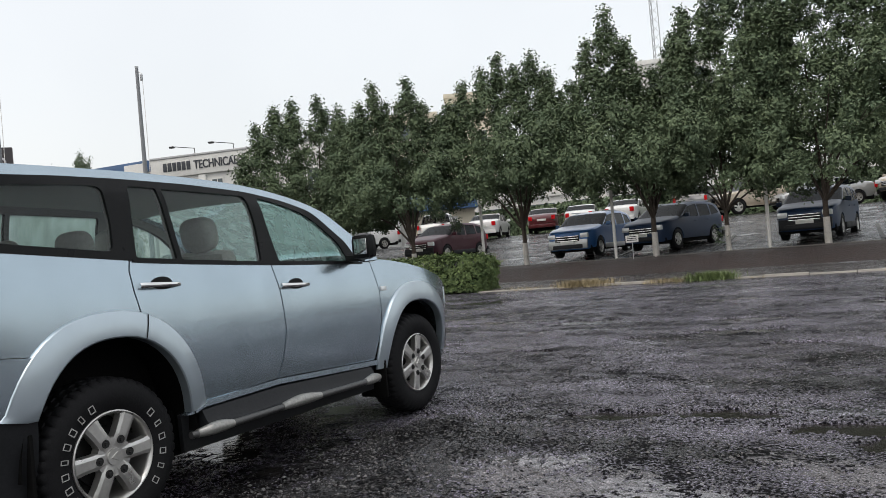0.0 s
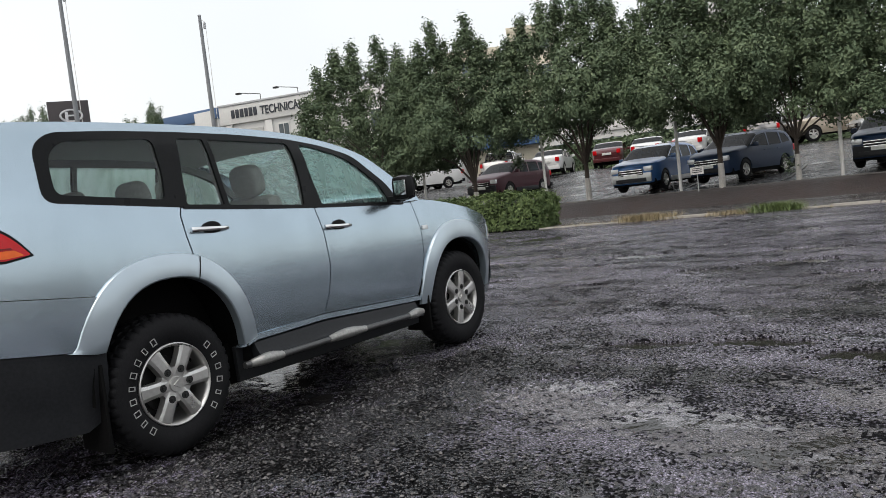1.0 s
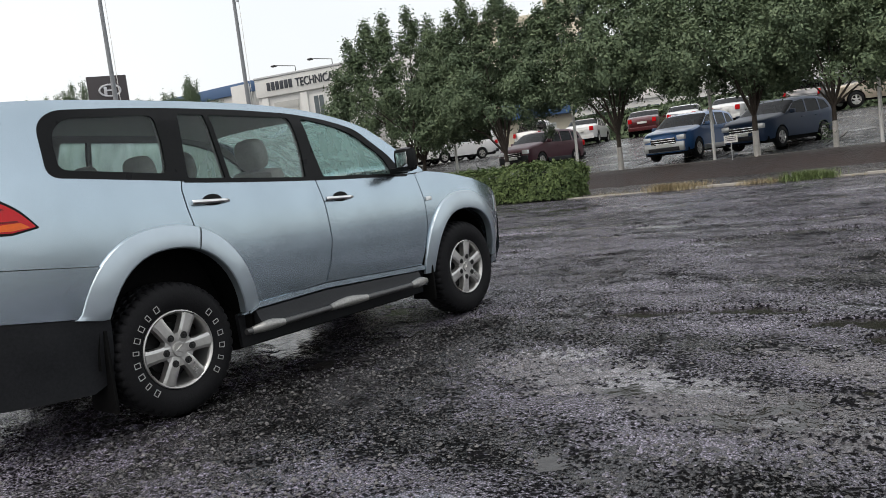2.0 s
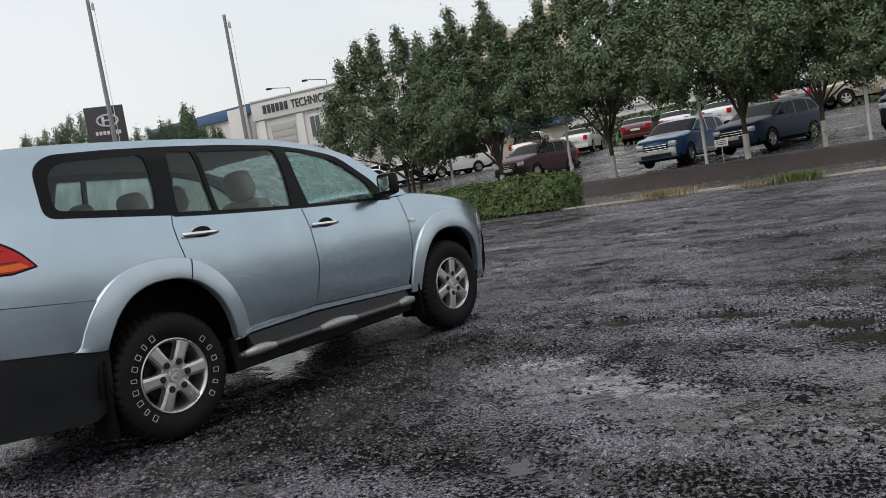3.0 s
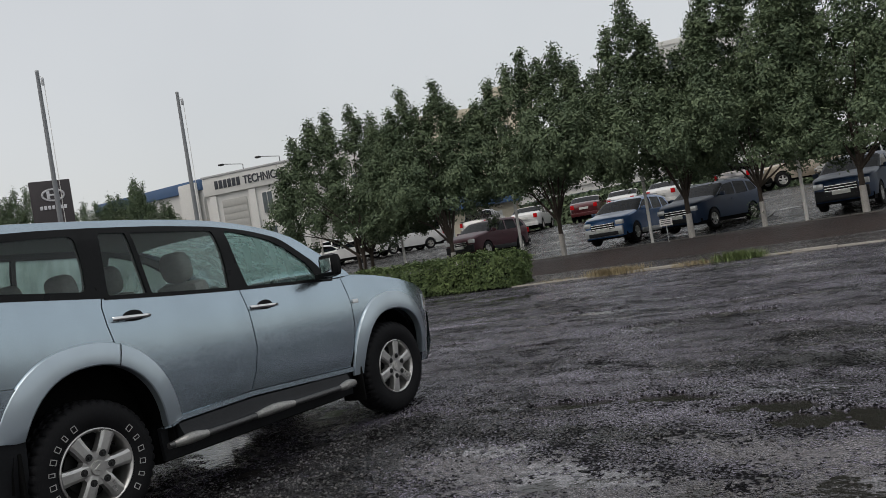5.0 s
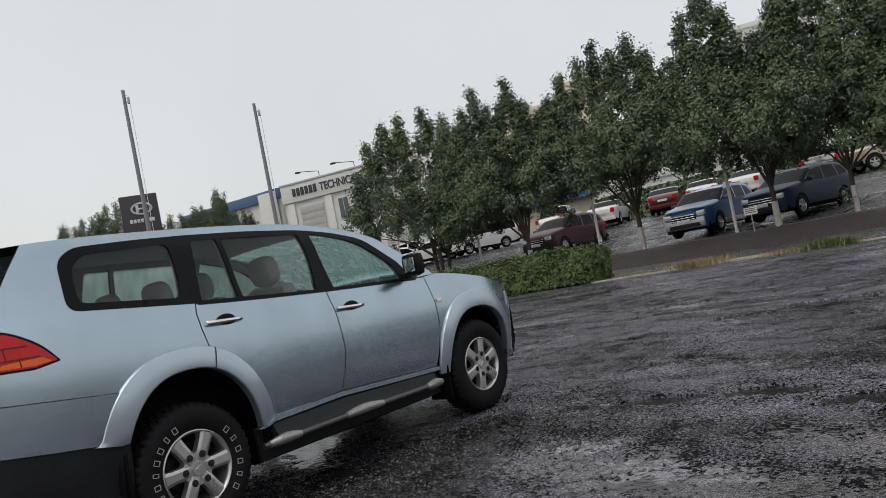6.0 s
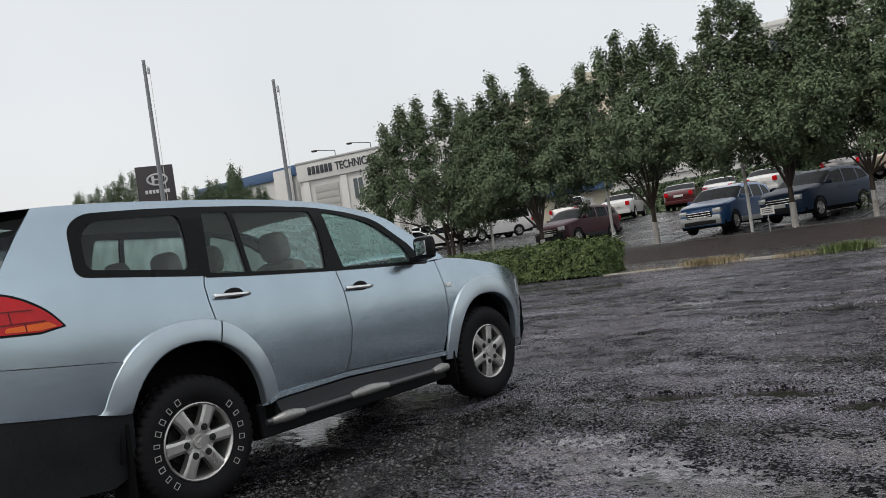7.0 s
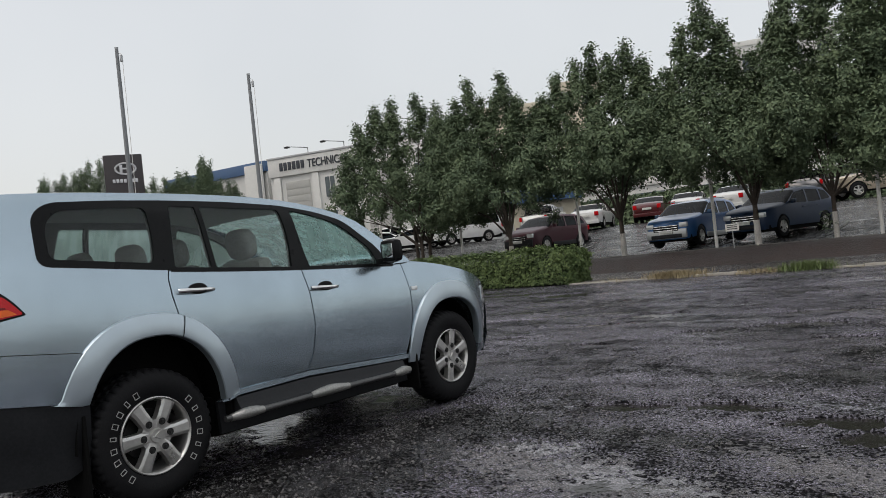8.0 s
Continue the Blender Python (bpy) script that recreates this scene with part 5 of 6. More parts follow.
build_left_buildings()


def build_far_block(name, label, bearing, dist, width, depth, top, mat, turn, floors=4, cols=6):
    x, y = away(bearing, dist)
    b = thing(name, Matrix.Translation((x, y, 0)) @ Matrix.Rotation(radians(-bearing + turn), 4, "Z"), label, "building")
    part("wall", one_box(-width / 2, width / 2, 0, depth, 0, top), mat, b)
    part("parapet", one_box(-width / 2 - 0.15, width / 2 + 0.15, -0.15, depth, top, top + 0.5, 0.05), mat, b)
    h = (top - 2) / floors
    for f in range(floors):
        for k in range(cols):
            x0 = -width / 2 + width * (k + 0.25) / cols
            win = part("window", one_box(x0, x0 + width / cols * 0.5, -0.06, 0.02, 2 + f * h + h * 0.3, 2 + f * h + h * 0.8, 0.02), WALL_WHITE, b)
            part("pane", one_box(x0 + 0.08, x0 + width / cols * 0.5 - 0.08, -0.08, -0.06, 2 + f * h + h * 0.3 + 0.08, 2 + f * h + h * 0.8 - 0.08), BUILDING_GLASS, win)
    return b


build_far_block("cream_block", "cream rendered block behind the trees", -28.2, 92, 5.3, 10, 18.95, CREAM, 0, 5, 2)
build_far_block("cream_annexe", "lower cream block beside the taller one", -33.0, 90, 7.5, 10, 16.7, CREAM, 0, 4, 3)
build_far_block("white_block", "white block with a dark roof edge behind the trees", -14.2, 86, 9.2, 12, 18.9, WALL_WHITE, 4, 4, 4)


def build_mast():
    x, y = away(-14.6, 90)
    mast = thing("radio_mast", Matrix.Translation((x, y, 0)), "slim lattice radio mast behind the trees", "mast")
    for dx, dy in ((0.5, 0), (-0.25, 0.43), (-0.25, -0.43)):
        bm = bmesh.new()
        cylinder(bm, 0.06, 0.05, (dx, dy, 0), (dx, dy, 36), 6)
        part("leg", bm, GALVANISED, mast)
    bm = bmesh.new()
    legs = [Vector((0.5, 0, 0)), Vector((-0.25, 0.43, 0)), Vector((-0.25, -0.43, 0))]
    for k in range(36):
        for i in range(3):
            cylinder(bm, 0.025, 0.025, legs[i] + Vector((0, 0, k)), legs[(i + 1) % 3] + Vector((0, 0, k + 1)), 4)
    part("bracing", bm, GALVANISED, mast)


build_mast()


def build_low_buildings():
    """Pale low buildings and a clipped hedge beyond the car park."""
    x, y = -18.0, 62.0
    b = thing("low_showroom", Matrix.Translation((x, y, 1.6)), "low white showroom with a blue fascia beyond the parked cars", "building")
    part("wall", one_box(-34, 44, 0, 12, 0, 3.6), WALL_WHITE, b)
    part("fascia", one_box(-34, 44, -0.2, 0, 3.6, 4.4, 0.03), WALL_WHITE, b)
    for k in range(18):
        part("display_window", one_box(-33 + k * 4.2, -30 + k * 4.2, -0.06, 0.02, 0.5, 3.0, 0.02), BUILDING_GLASS, b)
    x, y = away(-31.2, 58)
    k = thing("blue_kiosk", Matrix.Translation((x, y, 1.6)) @ Matrix.Rotation(radians(31), 4, "Z"), "cream kiosk with a blue awning in the car park", "kiosk")
    part("wall", one_box(-2.4, 2.6, 0, 4, 0, 2.6), CREAM, k)
    part("awning", one_box(-2.6, 2.8, -1.0, 4.2, 2.6, 3.7, 0.05), BLUE_BAND, k)
    part("door", one_box(0.2, 1.3, -0.05, 0.02, 0, 2.1, 0.01), WALL_WHITE, k)
    random.seed(9)
    h = thing("far_hedge", None, "low clipped hedge behind the far parked cars", "hedge")
    # dark filler box: the hedge's inner shade as colour, no stems
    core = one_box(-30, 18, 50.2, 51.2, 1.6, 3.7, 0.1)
    tagged(part("dark_core", core, HEDGE_CORE, h), kind="stuff")
    bm = bmesh.new()
    pts = []
    for _ in range(16000):
        if random.random() < 0.55:
            pts.append(((random.uniform(-30, 18), 50.1 + random.gauss(0, 0.08), random.uniform(1.8, 3.8)), (0, -1, 0.3)))
        else:
            pts.append(((random.uniform(-30, 18), random.uniform(50.1, 51.3), 3.78 + random.gauss(0, 0.08)), (0, 0, 1)))
    leaves_into(bm, pts, 0.16, 0.5)
    tagged(part("foliage", bm, LEAF, h, smooth=False), kind="stuff")
    # plain unseen walls, added behind the eye to close the place and darken reflections
    w = tagged(new("unseen_wall_south", mesh_of("unseen_wall_south", one_box(-60, 60, -32.3, -32, -0.1, 2.8, 0.0), CONCRETE, False)), "plain unseen concrete wall added to darken reflections", "wall", kind="structure")
    w = tagged(new("unseen_wall_east", mesh_of("unseen_wall_east", one_box(26, 26.3, -32, 14, -0.1, 2.6, 0.0), CONCRETE, False)), "plain unseen concrete wall added to darken reflections", "wall", kind="structure")


build_low_buildings()


def build_gravel():
    """Loose chippings over the worn asphalt."""
    random.seed(101)
    verts, faces = [], []
    for _ in range(60000):
        y = -1.2 + 8.7 * random.random() ** 1.1
        x = random.uniform(-0.6 - 0.15 * y, 4.6 + 0.25 * y)
        if -1.85 < x < 0.05 and -1 < y < 3.6 and random.random() < 0.6:
            continue
        if noise.noise(Vector((x, y, 5)) * 0.9) < random.uniform(-0.5, 0.3):
            continue
        r = min(0.013, 0.0030 * math.exp(random.expovariate(2.1)))
        z, k = ground_height(x, y) + r * 0.3, len(verts)
        a = random.uniform(0, 3.14)
        for dx, dy, dz in ((1, 0, 0), (0, 1, 0), (-1, 0, 0), (0, -1, 0), (0, 0, 0.7), (0, 0, -0.7)):
            q = r * random.uniform(0.7, 1.35)
            verts.append((x + q * (dx * math.cos(a) - dy * math.sin(a)), y + q * (dx * math.sin(a) + dy * math.cos(a)), z + q * dz))
        for i in range(4):
            faces += [(k + i, k + (i + 1) % 4, k + 4), (k + (i + 1) % 4, k + i, k + 5)]
    me = bpy.data.meshes.new("loose_gravel")
    me.from_pydata(verts, [], faces)
    me.materials.append(GRAVEL)
    tagged(new("loose_gravel", me), "loose wet stone chippings on the asphalt", "gravel", kind="stuff")


GRAVEL = leaf_material("gravel_stone", (0.005, 0.005, 0.006), (0.17, 0.165, 0.165), 0.35)
build_gravel()


def build_notice():
    """A small staked notice in front of the parked cars, its writing too small to read."""
    b = thing("staked_notice", ground_pose(-4.45, 23.35, 8), "small white staked notice beside the parked cars", "sign")
    bm = bmesh.new()
    cylinder(bm, 0.016, 0.016, (0, 0, -0.1), (0, 0, 0.66), 8)
    part("stake", bm, GALVANISED, b)
    board = part("board", one_box(-0.21, 0.21, -0.03, -0.016, 0.56, 0.80, 0.004), WHITE_PAINT, b)
    for z in (0.62, 0.68, 0.74):
        part("text_bar", one_box(-0.16, 0.16, -0.034, -0.03, z, z + 0.025), DARK_SIGN, board)


build_notice()


# ---- parked cars ----
SHAPES = {
    "suv": dict(w=1.88, wheel=0.36, axles=(1.42, -1.40), belt=1.11, sill=0.34,
                top=[(2.26, 0.30, 0), (2.37, 0.58, 0), (2.34, 0.93, 0), (2.06, 1.06, 0), (1.25, 1.17, 1), (0.45, 1.62, 0), (-0.3, 1.70, 0), (-1.2, 1.68, 0), (-1.88, 1.57, 1), (-2.24, 1.16, 0), (-2.38, 0.86, 0), (-2.30, 0.36, 0)],
                panes=[[(1.02, 1.16), (0.46, 1.52), (-0.22, 1.60), (-0.20, 1.13)], [(-0.28, 1.13), (-0.30, 1.60), (-1.12, 1.58), (-1.16, 1.15)], [(-1.24, 1.16), (-1.22, 1.57), (-1.60, 1.50), (-1.88, 1.22)]]),
    "sedan": dict(w=1.80, wheel=0.33, axles=(1.38, -1.36), belt=0.94, sill=0.30,
                  top=[(2.27, 0.28, 0), (2.35, 0.52, 0), (2.30, 0.72, 0), (2.0, 0.84, 0), (1.12, 0.97, 1), (0.32, 1.38, 0), (-0.4, 1.45, 0), (-0.95, 1.39, 1), (-1.65, 1.08, 0), (-2.28, 1.03, 0), (-2.36, 0.72, 0), (-2.30, 0.34, 0)],
                  panes=[[(0.95, 0.98), (0.35, 1.31), (-0.2, 1.37), (-0.18, 0.95)], [(-0.26, 0.95), (-0.28, 1.37), (-0.9, 1.31), (-1.35, 1.01)]]),
    "van": dict(w=1.78, wheel=0.34, axles=(1.32, -1.26), belt=1.08, sill=0.34,
                top=[(2.34, 0.34, 0), (2.42, 0.66, 0), (2.34, 0.98, 0), (2.18, 1.10, 1), (1.68, 1.76, 0), (1.3, 1.93, 0), (-0.5, 1.98, 0), (-2.2, 1.96, 0), (-2.36, 1.86, 1), (-2.42, 1.22, 0), (-2.44, 0.7, 0), (-2.40, 0.40, 0)],
                panes=[[(1.92, 1.14), (1.58, 1.64), (0.98, 1.68), (0.98, 1.12)], [(0.86, 1.14), (0.86, 1.70), (-0.55, 1.70), (-0.55, 1.14)], [(-0.67, 1.14), (-0.67, 1.70), (-2.08, 1.68), (-2.14, 1.16)]]),
    "pickup": dict(w=1.84, wheel=0.38, axles=(1.62, -1.48), belt=1.10, sill=0.45,
                   top=[(2.52, 0.44, 0), (2.60, 0.72, 0), (2.54, 1.0, 0), (2.25, 1.08, 0), (1.42, 1.15, 1), (0.75, 1.70, 0), (0.1, 1.78, 0), (-0.75, 1.72, 1), (-0.95, 1.16, 0), (-2.55, 1.14, 0), (-2.62, 0.8, 0), (-2.58, 0.56, 0)],
                   panes=[[(1.22, 1.15), (0.76, 1.60), (0.15, 1.67), (0.17, 1.12)], [(0.07, 1.12), (0.05, 1.67), (-0.62, 1.62), (-0.74, 1.15)]]),
}
PANE_DARK = glass("parked_car_glass", (0.10, 0.13, 0.15), 0.03, ior=1.19)
CABIN = material("cabin_dark", (0.03, 0.03, 0.032), 0.9)
PLATE = material("plain_plate", (0.6, 0.6, 0.57), 0.5)


def small_wheel(r):
    tyre = lathe([(r * 0.62, -0.02), (r * 0.68, 0.0), (r * 0.88, 0.004), (r * 0.97, -0.015), (r, -0.05), (r, -0.16), (r * 0.95, -0.2), (r * 0.6, -0.2)], 28)
    rim = lathe([(r * 0.63, -0.02), (r * 0.60, -0.008), (r * 0.55, -0.03), (r * 0.5, -0.09), (0.02, -0.09)], 28)
    for k in range(5):
        m = Matrix.Rotation(2 * math.pi * k / 5, 4, "X")
        box(rim, -0.03, -0.012, -0.035, 0.035, 0.03, r * 0.6, m=m)
    cylinder(rim, 0.07, 0.06, (-0.05, 0, 0), (-0.006, 0, 0), 16)
    return mesh_of("tyre", tyre, RUBBER), mesh_of("rim", rim, ALLOY)


WHEELS = {k: small_wheel(s["wheel"]) for k, s in SHAPES.items()}


def build_car(name, kind, paint, label, group="cars in the car park", rails=False, lower=None):
    s = SHAPES[kind]
    car = thing(name, None, label, "car", group)
    hw, belt = s["w"] / 2, s["belt"]

    def sx(y, z):
        x = hw - 0.02 - (0.22 * (z - belt) + 0.12 * max(0, z - belt - 0.38) if z > belt else 0.10 * (0.75 - min(z, 0.75)) ** 2 * 2)
        end = max(0, abs(y) - 1.75) / 0.65
        return x - 0.20 * end ** 2.2

    prof = s["top"]
    # rounded top line
    line = []
    for i, (y, z, g) in enumerate(prof):
        if 0 < i < len(prof) - 1:
            a, b, p = Vector(prof[i - 1][:2]), Vector(prof[i + 1][:2]), Vector((y, z))
            ra, rb = min(0.2, (a - p).length * 0.4), min(0.2, (b - p).length * 0.4)
            q0, q1 = p + (a - p).normalized() * ra, p + (b - p).normalized() * rb
            line += [(q0.x, q0.y, prof[i - 1][2]), ((q0.x + q1.x + 2 * p.x) / 4, (q0.y + q1.y + 2 * p.y) / 4, g), (q1.x, q1.y, g)]
        else:
            line.append((y, z, g))
    r = s["wheel"]
    bottom = []
    for c in (s["axles"][1], s["axles"][0]):
        for k in range(11):
            u = math.pi * (1 - k / 10)
            bottom.append((c + (r + 0.06) * math.cos(u), max(s["sill"] - 0.08, r + (r + 0.06) * math.sin(u))))
    # the side sheet ends short of the top line; the last stretch is rolled over
    pulled = []
    for i, (y, z, _) in enumerate(line):
        a, b2 = Vector(line[max(0, i - 1)][:2]), Vector(line[min(len(line) - 1, i + 1)][:2])
        d = (b2 - a).normalized()
        pulled.append((y - d.y * 0.07, max(z + d.x * 0.07, 0.30)))
    outline = pulled + bottom
    panes = [rounded(p, 0.05, 3) for p in s["panes"]]
    side = sheet(outline, panes, sx, 0.16, 0.03)
    for one in (side, mirrored(side, 0)):
        part("body_side", one, paint, car)
    glass_cells = [sheet(p, [], sx, 0.4, 0, -0.008) for p in panes]
    for bm in glass_cells:
        for one in (bm, mirrored(bm, 0)):
            part("side_window", one, PANE_DARK, car)
    # top and ends, in runs of paint and glass
    line = [(y, z, g, *q) for (y, z, g), q in zip(line, pulled)]
    runs, cur = [], [line[0]]
    for p in line[1:]:
        cur.append(p)
        if p[2] != cur[0][2]:
            runs.append(cur)
            cur = [p]
    runs.append(cur)
    for run in runs:
        if len(run) < 2:
            continue
        bm = bmesh.new()
        rows = []
        for y, z, _, yi, zi in run:
            x = sx(yi, zi)
            crown = 0.03 if z > 0.9 else 0.0
            push = 0.07 * (1 if y > 0 else -1) * (1 if z < 1.0 and abs(y) > 2 else 0)
            half = [(1.0, 0.0), (0.985, 0.42), (0.955, 0.76), (0.90, 0.96), (0.80, 1.0), (0.4, 1.0)]
            rows.append([bm.verts.new((x * u, yi + (y - yi) * k + push * (1 - u * u) * k, zi + (z - zi) * k + crown * (1 - u * u))) for u, k in [(-u, k) for u, k in half] + [(0.0, 1.0)] + half[::-1]])
        for p, q in zip(rows, rows[1:]):
            for i in range(12):
                bm.faces.new((p[i], q[i], q[i + 1], p[i + 1]))
        bmesh.ops.recalc_face_normals(bm, faces=bm.faces[:])
        glassy = run[0][2] == 1
        part(("windscreen" if run[0][0] > 0 else "rear_window") if glassy else "body_top", bm, PANE_DARK if glassy else paint, car)
    f, b = prof[1][0], prof[-2][0]
    zl = prof[2][1]
    part("cabin", one_box(-hw + 0.14, hw - 0.14, -1.6 if kind != "pickup" else -0.7, 1.3, s["sill"], belt - 0.05), CABIN, car)
    for x in (-0.38, 0.38):
        part("seat", one_box(x - 0.24, x + 0.24, -0.15, 0.0, belt - 0.3, belt + 0.32, 0.05), CABIN, car)
    part("underbody", one_box(-hw + 0.1, hw - 0.1, b + 0.2, f - 0.2, s["sill"] - 0.12, s["sill"] + 0.1), UNDERBODY, car)
    part("grille", one_box(-0.48, 0.48, f + 0.035, f + 0.085, zl - 0.32, zl - 0.10, 0.02), BLACK_TRIM, car)
    for k in range(3):
        part("grille_bar", one_box(-0.46, 0.46, f + 0.08, f + 0.1, zl - 0.30 + k * 0.08, zl - 0.27 + k * 0.08, 0.008), CHROME, car)
    if lower:
        part("bumper_trim", one_box(-hw + 0.16, hw - 0.16, f - 0.06, f + 0.055, s["sill"] + 0.0, s["sill"] + 0.34, 0.05), lower, car)
    part("lower_intake", one_box(-0.6, 0.6, f - 0.02, f + 0.07, s["sill"] + 0.02, s["sill"] + 0.16, 0.02), BLACK_PLASTIC, car)
    part("front_plate", one_box(-0.26, 0.26, f + 0.07, f + 0.10, s["sill"] + 0.18, s["sill"] + 0.30, 0.004), PLATE, car)
    part("rear_plate", one_box(-0.26, 0.26, b - 0.10, b - 0.06, s["sill"] + 0.38, s["sill"] + 0.50, 0.004), PLATE, car)
    part("rear_bumper", one_box(-hw + 0.12, hw - 0.12, b - 0.06, b + 0.1, s["sill"] + 0.0, s["sill"] + 0.2, 0.03), BLACK_PLASTIC if kind != "sedan" else paint, car)
    for sgn in (-1, 1):
        lamp = one_box(0.50, hw - 0.14, f - 0.16, f + 0.025, zl - 0.20, zl - 0.02, 0.03)
        part("headlight", lamp if sgn > 0 else mirrored(lamp, 0), LAMP_CLEAR, car)
        tz = prof[-3][1] if kind != "van" else 1.15
        tl = one_box(hw - 0.34 if kind == "sedan" else hw - 0.26, hw - 0.13, b - 0.045, b + 0.16, tz - 0.3, tz - 0.06, 0.02)
        part("tail_light", tl if sgn > 0 else mirrored(tl, 0), LAMP_RED, car)
        my = s["panes"][0][0][0] - 0.12
        mir = one_box(hw + 0.02, hw + 0.2, my - 0.05, my + 0.05, belt + 0.02, belt + 0.17, 0.03)
        box(mir, hw - 0.06, hw + 0.06, my - 0.02, my + 0.02, belt + 0.04, belt + 0.09, 0.01)
        part("mirror", mir if sgn > 0 else mirrored(mir, 0), paint, car)
        if lower:
            cl = one_box(hw - 0.06, hw + 0.004, s["axles"][1] + r + 0.1, s["axles"][0] - r - 0.1, s["sill"] - 0.06, s["sill"] + 0.12, 0.015)
            part("sill_cladding", cl if sgn > 0 else mirrored(cl, 0), lower, car)
        if rails:
            ra = one_box(hw - 0.30, hw - 0.26, -1.5, 0.35, 1.70, 1.735, 0.01)
            part("roof_rail", ra if sgn > 0 else mirrored(ra, 0), GALVANISED, car)
        for k, p in enumerate(s["panes"][:2]):
            hy, hz = p[-1][0] + 0.16, belt - 0.14
            h = one_box(hw - 0.025, hw + 0.012, hy, hy + 0.18, hz, hz + 0.03, 0.008)
            part("door_handle", h if sgn > 0 else mirrored(h, 0), paint, car)
    tyre, rim = WHEELS[kind]
    for y in s["axles"]:
        for sgn in (1, -1):
            w = thing("wheel", Matrix.Translation((sgn * (hw - 0.02), y, r)) @ Matrix.Rotation(0 if sgn > 0 else math.pi, 4, "Z"))
            w.parent = car
            share("tyre", tyre, w)
            share("rim", rim, w)
    if kind == "pickup":
        part("load_bed", one_box(-hw + 0.12, hw - 0.12, -2.5, -1.0, 1.145, 1.165), BLACK_PLASTIC, car)
    return car


def park(car, x, y, hx, hy, s=1.0):
    car.matrix_basis = Matrix.Translation((x, y, terrain(y))) @ Matrix.Rotation(math.atan2(-hx, hy), 4, "Z") @ Matrix.Diagonal((s, s, s, 1))
    return car


def again(car, x, y, hx, hy, s=1.0):
    return copy_thing(car, Matrix.Translation((x, y, terrain(y))) @ Matrix.Rotation(math.atan2(-hx, hy), 4, "Z") @ Matrix.Diagonal((s, s, s, 1)))


P_BLUE = car_paint("blue_paint", (0.028, 0.11, 0.29), 0.3, 0.3)
P_SLATE = car_paint("slate_paint", (0.010, 0.030, 0.075), 0.1, 0.45, wet=0.15)
P_NAVY = car_paint("navy_paint", (0.010, 0.032, 0.085), 0.1, 0.42, wet=0.2)
P_MAROON = car_paint("maroon_paint", (0.050, 0.008, 0.016), 0.1, 0.4, wet=0.25)
P_WHITE = car_paint("white_paint_car", (0.66, 0.66, 0.65), 0.0, 0.3)
P_RED = car_paint("red_paint", (0.09, 0.012, 0.015), 0.2, 0.3)
P_BEIGE = car_paint("beige_paint", (0.42, 0.36, 0.28), 0.3, 0.34)
P_SILVER2 = car_paint("light_silver_paint", (0.45, 0.46, 0.46), 0.5, 0.34)
P_GREY = car_paint("grey_paint", (0.09, 0.09, 0.095), 0.4, 0.32)

park(build_car("blue_crossover", "suv", P_BLUE, "blue crossover with silver lower trim parked behind the roadside trees", rails=True, lower=P_SILVER2), -7.1, 27.0, -0.06, -0.998, 0.99)
park(build_car("slate_crossover", "suv", P_SLATE, "slate blue crossover parked behind a whitewashed trunk", rails=True), -4.05, 27.5, -0.26, -0.966, 0.99)
park(build_car("navy_off_roader", "suv", P_NAVY, "navy blue off-roader with steel bumper, parked", lower=BLACK_PLASTIC), 0.95, 27.3, -0.1, -0.995, 1.02)
park(build_car("maroon_crossover", "suv", P_MAROON, "dark maroon crossover parked behind the hedge", lower=BLACK_PLASTIC), -15.2, 29.6, -0.06, -0.998)
van = park(build_car("white_minibus", "van", P_WHITE, "white minibus parked side-on in the car park"), -26.5, 38.0, -0.47, -0.88, 1.02)
white_car = park(build_car("white_sedan", "sedan", P_WHITE, "white saloon parked facing away"), -17.3, 38.3, -0.27, 0.96, 0.98)
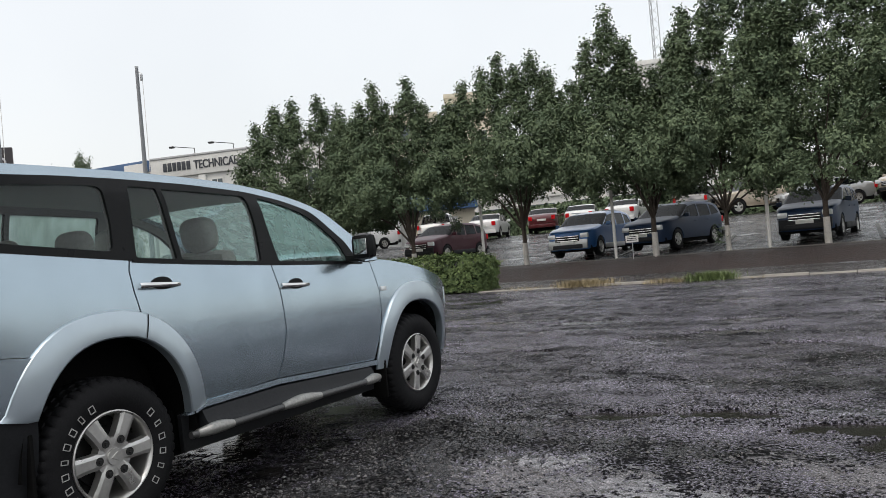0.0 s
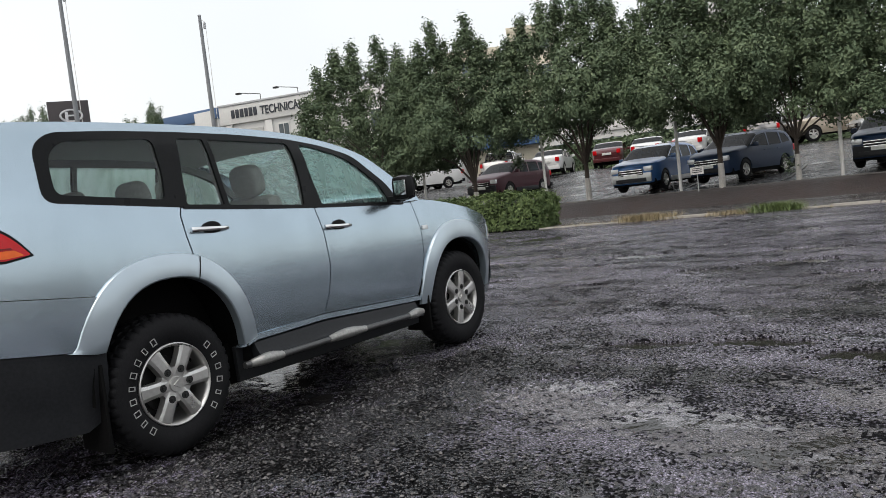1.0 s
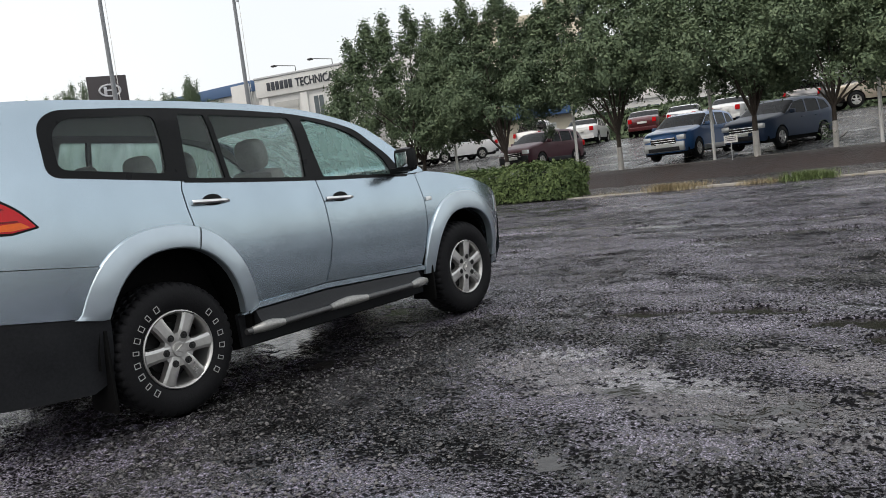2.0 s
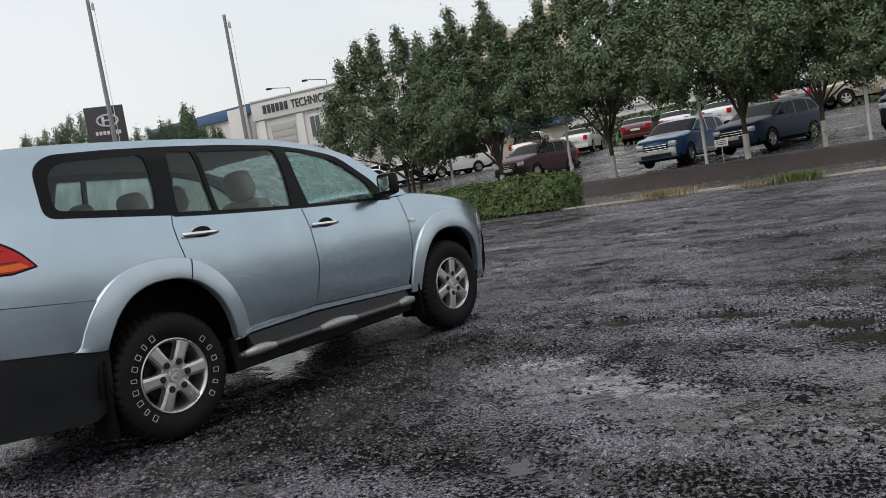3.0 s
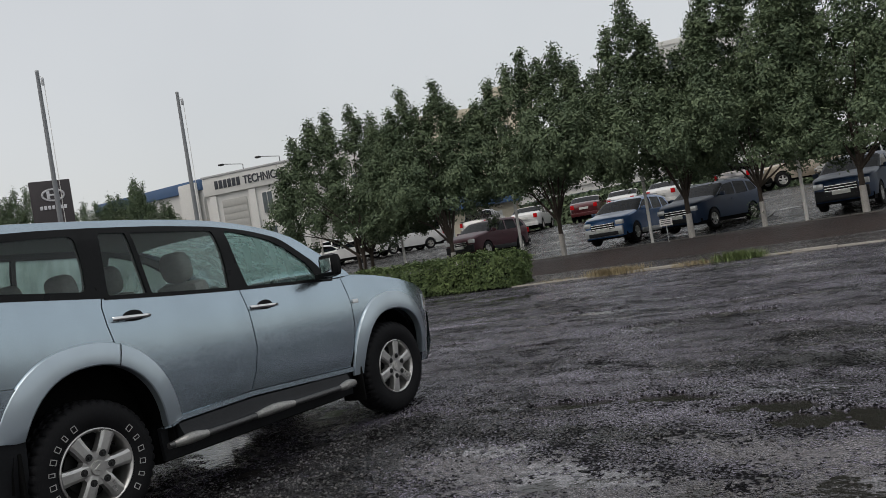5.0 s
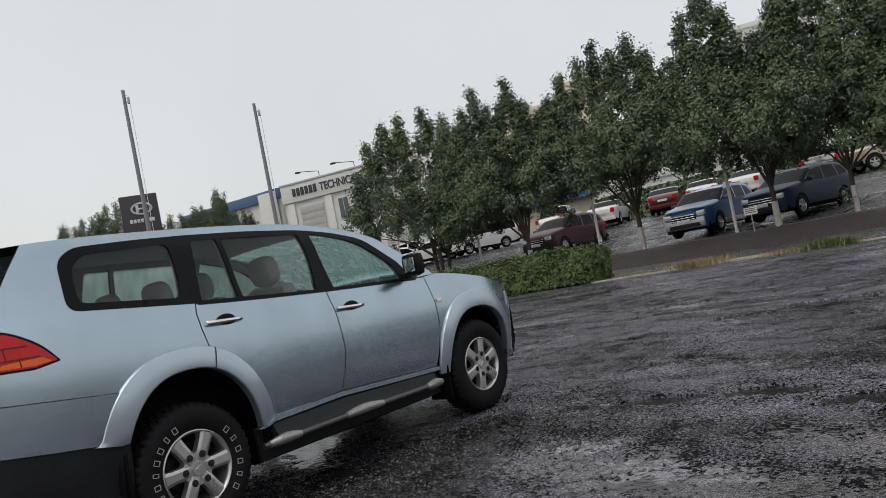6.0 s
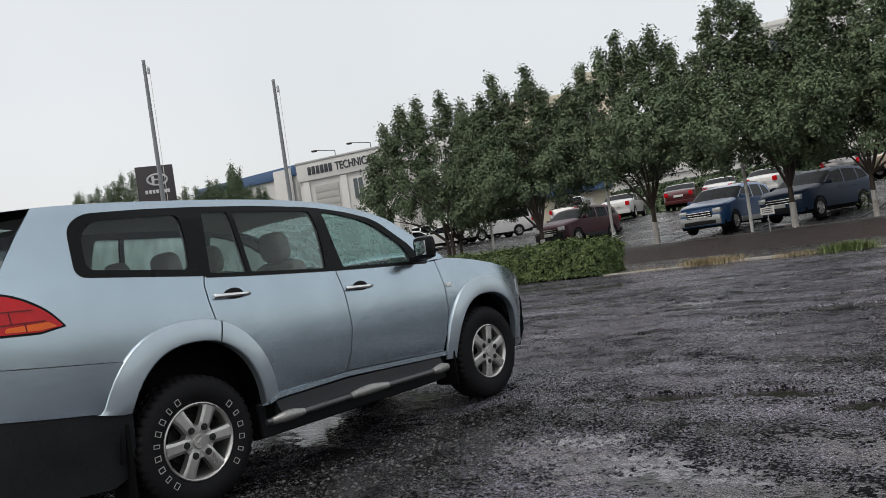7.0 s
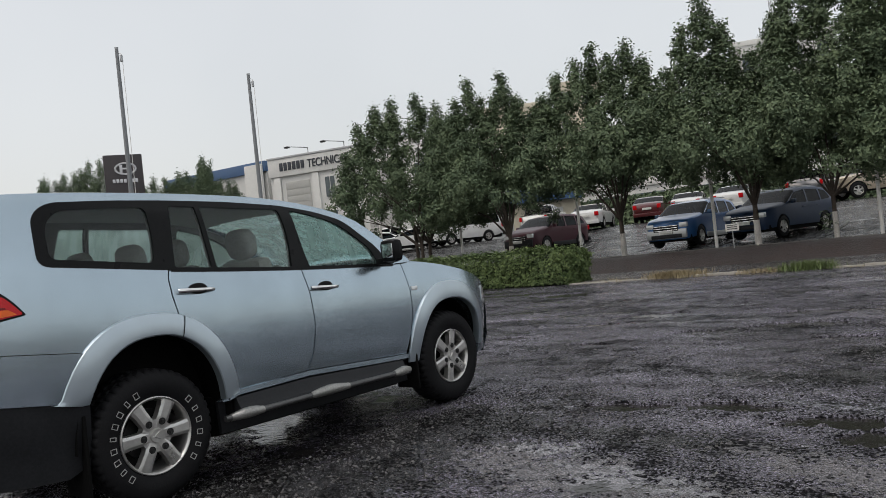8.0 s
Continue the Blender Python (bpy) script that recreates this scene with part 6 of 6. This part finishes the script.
park(build_car("red_sedan", "sedan", P_RED, "dark red saloon parked facing away"), -15.2, 41.6, -0.3, 0.95)
truck = park(build_car("white_pickup", "pickup", P_WHITE, "white double-cab pickup parked facing away"), -20.6, 38.0, -0.35, 0.94)
again(white_car, -12.8, 41.6, -0.25, 0.97)
again(white_car, -9.6, 40.0, -0.1, 0.99)
grey = park(build_car("grey_crossover", "suv", P_GREY, "dark grey crossover parked facing away in the far row"), -6.1, 40.8, -0.1, 0.99, 1.03)
beige = park(build_car("beige_pickup", "pickup", P_BEIGE, "beige double-cab pickup parked in the far row"), -3.0, 41.6, -0.8, -0.6, 1.03)
park(build_car("silver_sedan", "sedan", P_SILVER2, "silver saloon parked in the far row"), 0.0, 41.0, -0.85, -0.53)
again(beige, 4.2, 42.2, -0.4, -0.9)
again(grey, 7.2, 42.0, 0.4, 0.9)
again(white_car, -29.6, 36.4, -0.75, -0.6)
again(white_car, -32.6, 36.2, -0.75, -0.66)
again(truck, -35.0, 40.5, -0.8, -0.55)
wagon2 = park(build_car("white_crossover", "suv", P_WHITE, "white crossover parked beyond the hedge"), -30.2, 40.4, -0.6, -0.8)
again(wagon2, -22.6, 41.8, -0.35, 0.94)


def build_parking_lines():
    """Worn white bay lines painted on the sloping car park, between the parked cars."""
    worn = material("worn_line_paint", (0.34, 0.34, 0.33), 0.6, vary=0.5, scale=3, fine=25)
    first = None
    for x in (-17.4, -13.0, -9.0, -5.7, -2.2, 2.8):
        if first is None:
            first = thing("bay_line", Matrix.Translation((x, 0, 0)), "worn white bay line painted on the car park", "road marking", "bay lines")
            bm, rows = bmesh.new(), []
            for y in (24.7, 26, 27.5, 29, 30.2):
                rows.append([bm.verts.new((dx - 0.05 * (y - 26), y, terrain(y) + 0.03)) for dx in (-0.06, 0.06)])
            for p, q in zip(rows, rows[1:]):
                bm.faces.new((p[0], p[1], q[1], q[0]))
            bmesh.ops.solidify(bm, geom=bm.faces[:], thickness=0.01)
            part("paint_strip", bm, worn, first)
        else:
            copy_thing(first, Matrix.Translation((x, 0, 0)))


build_parking_lines()
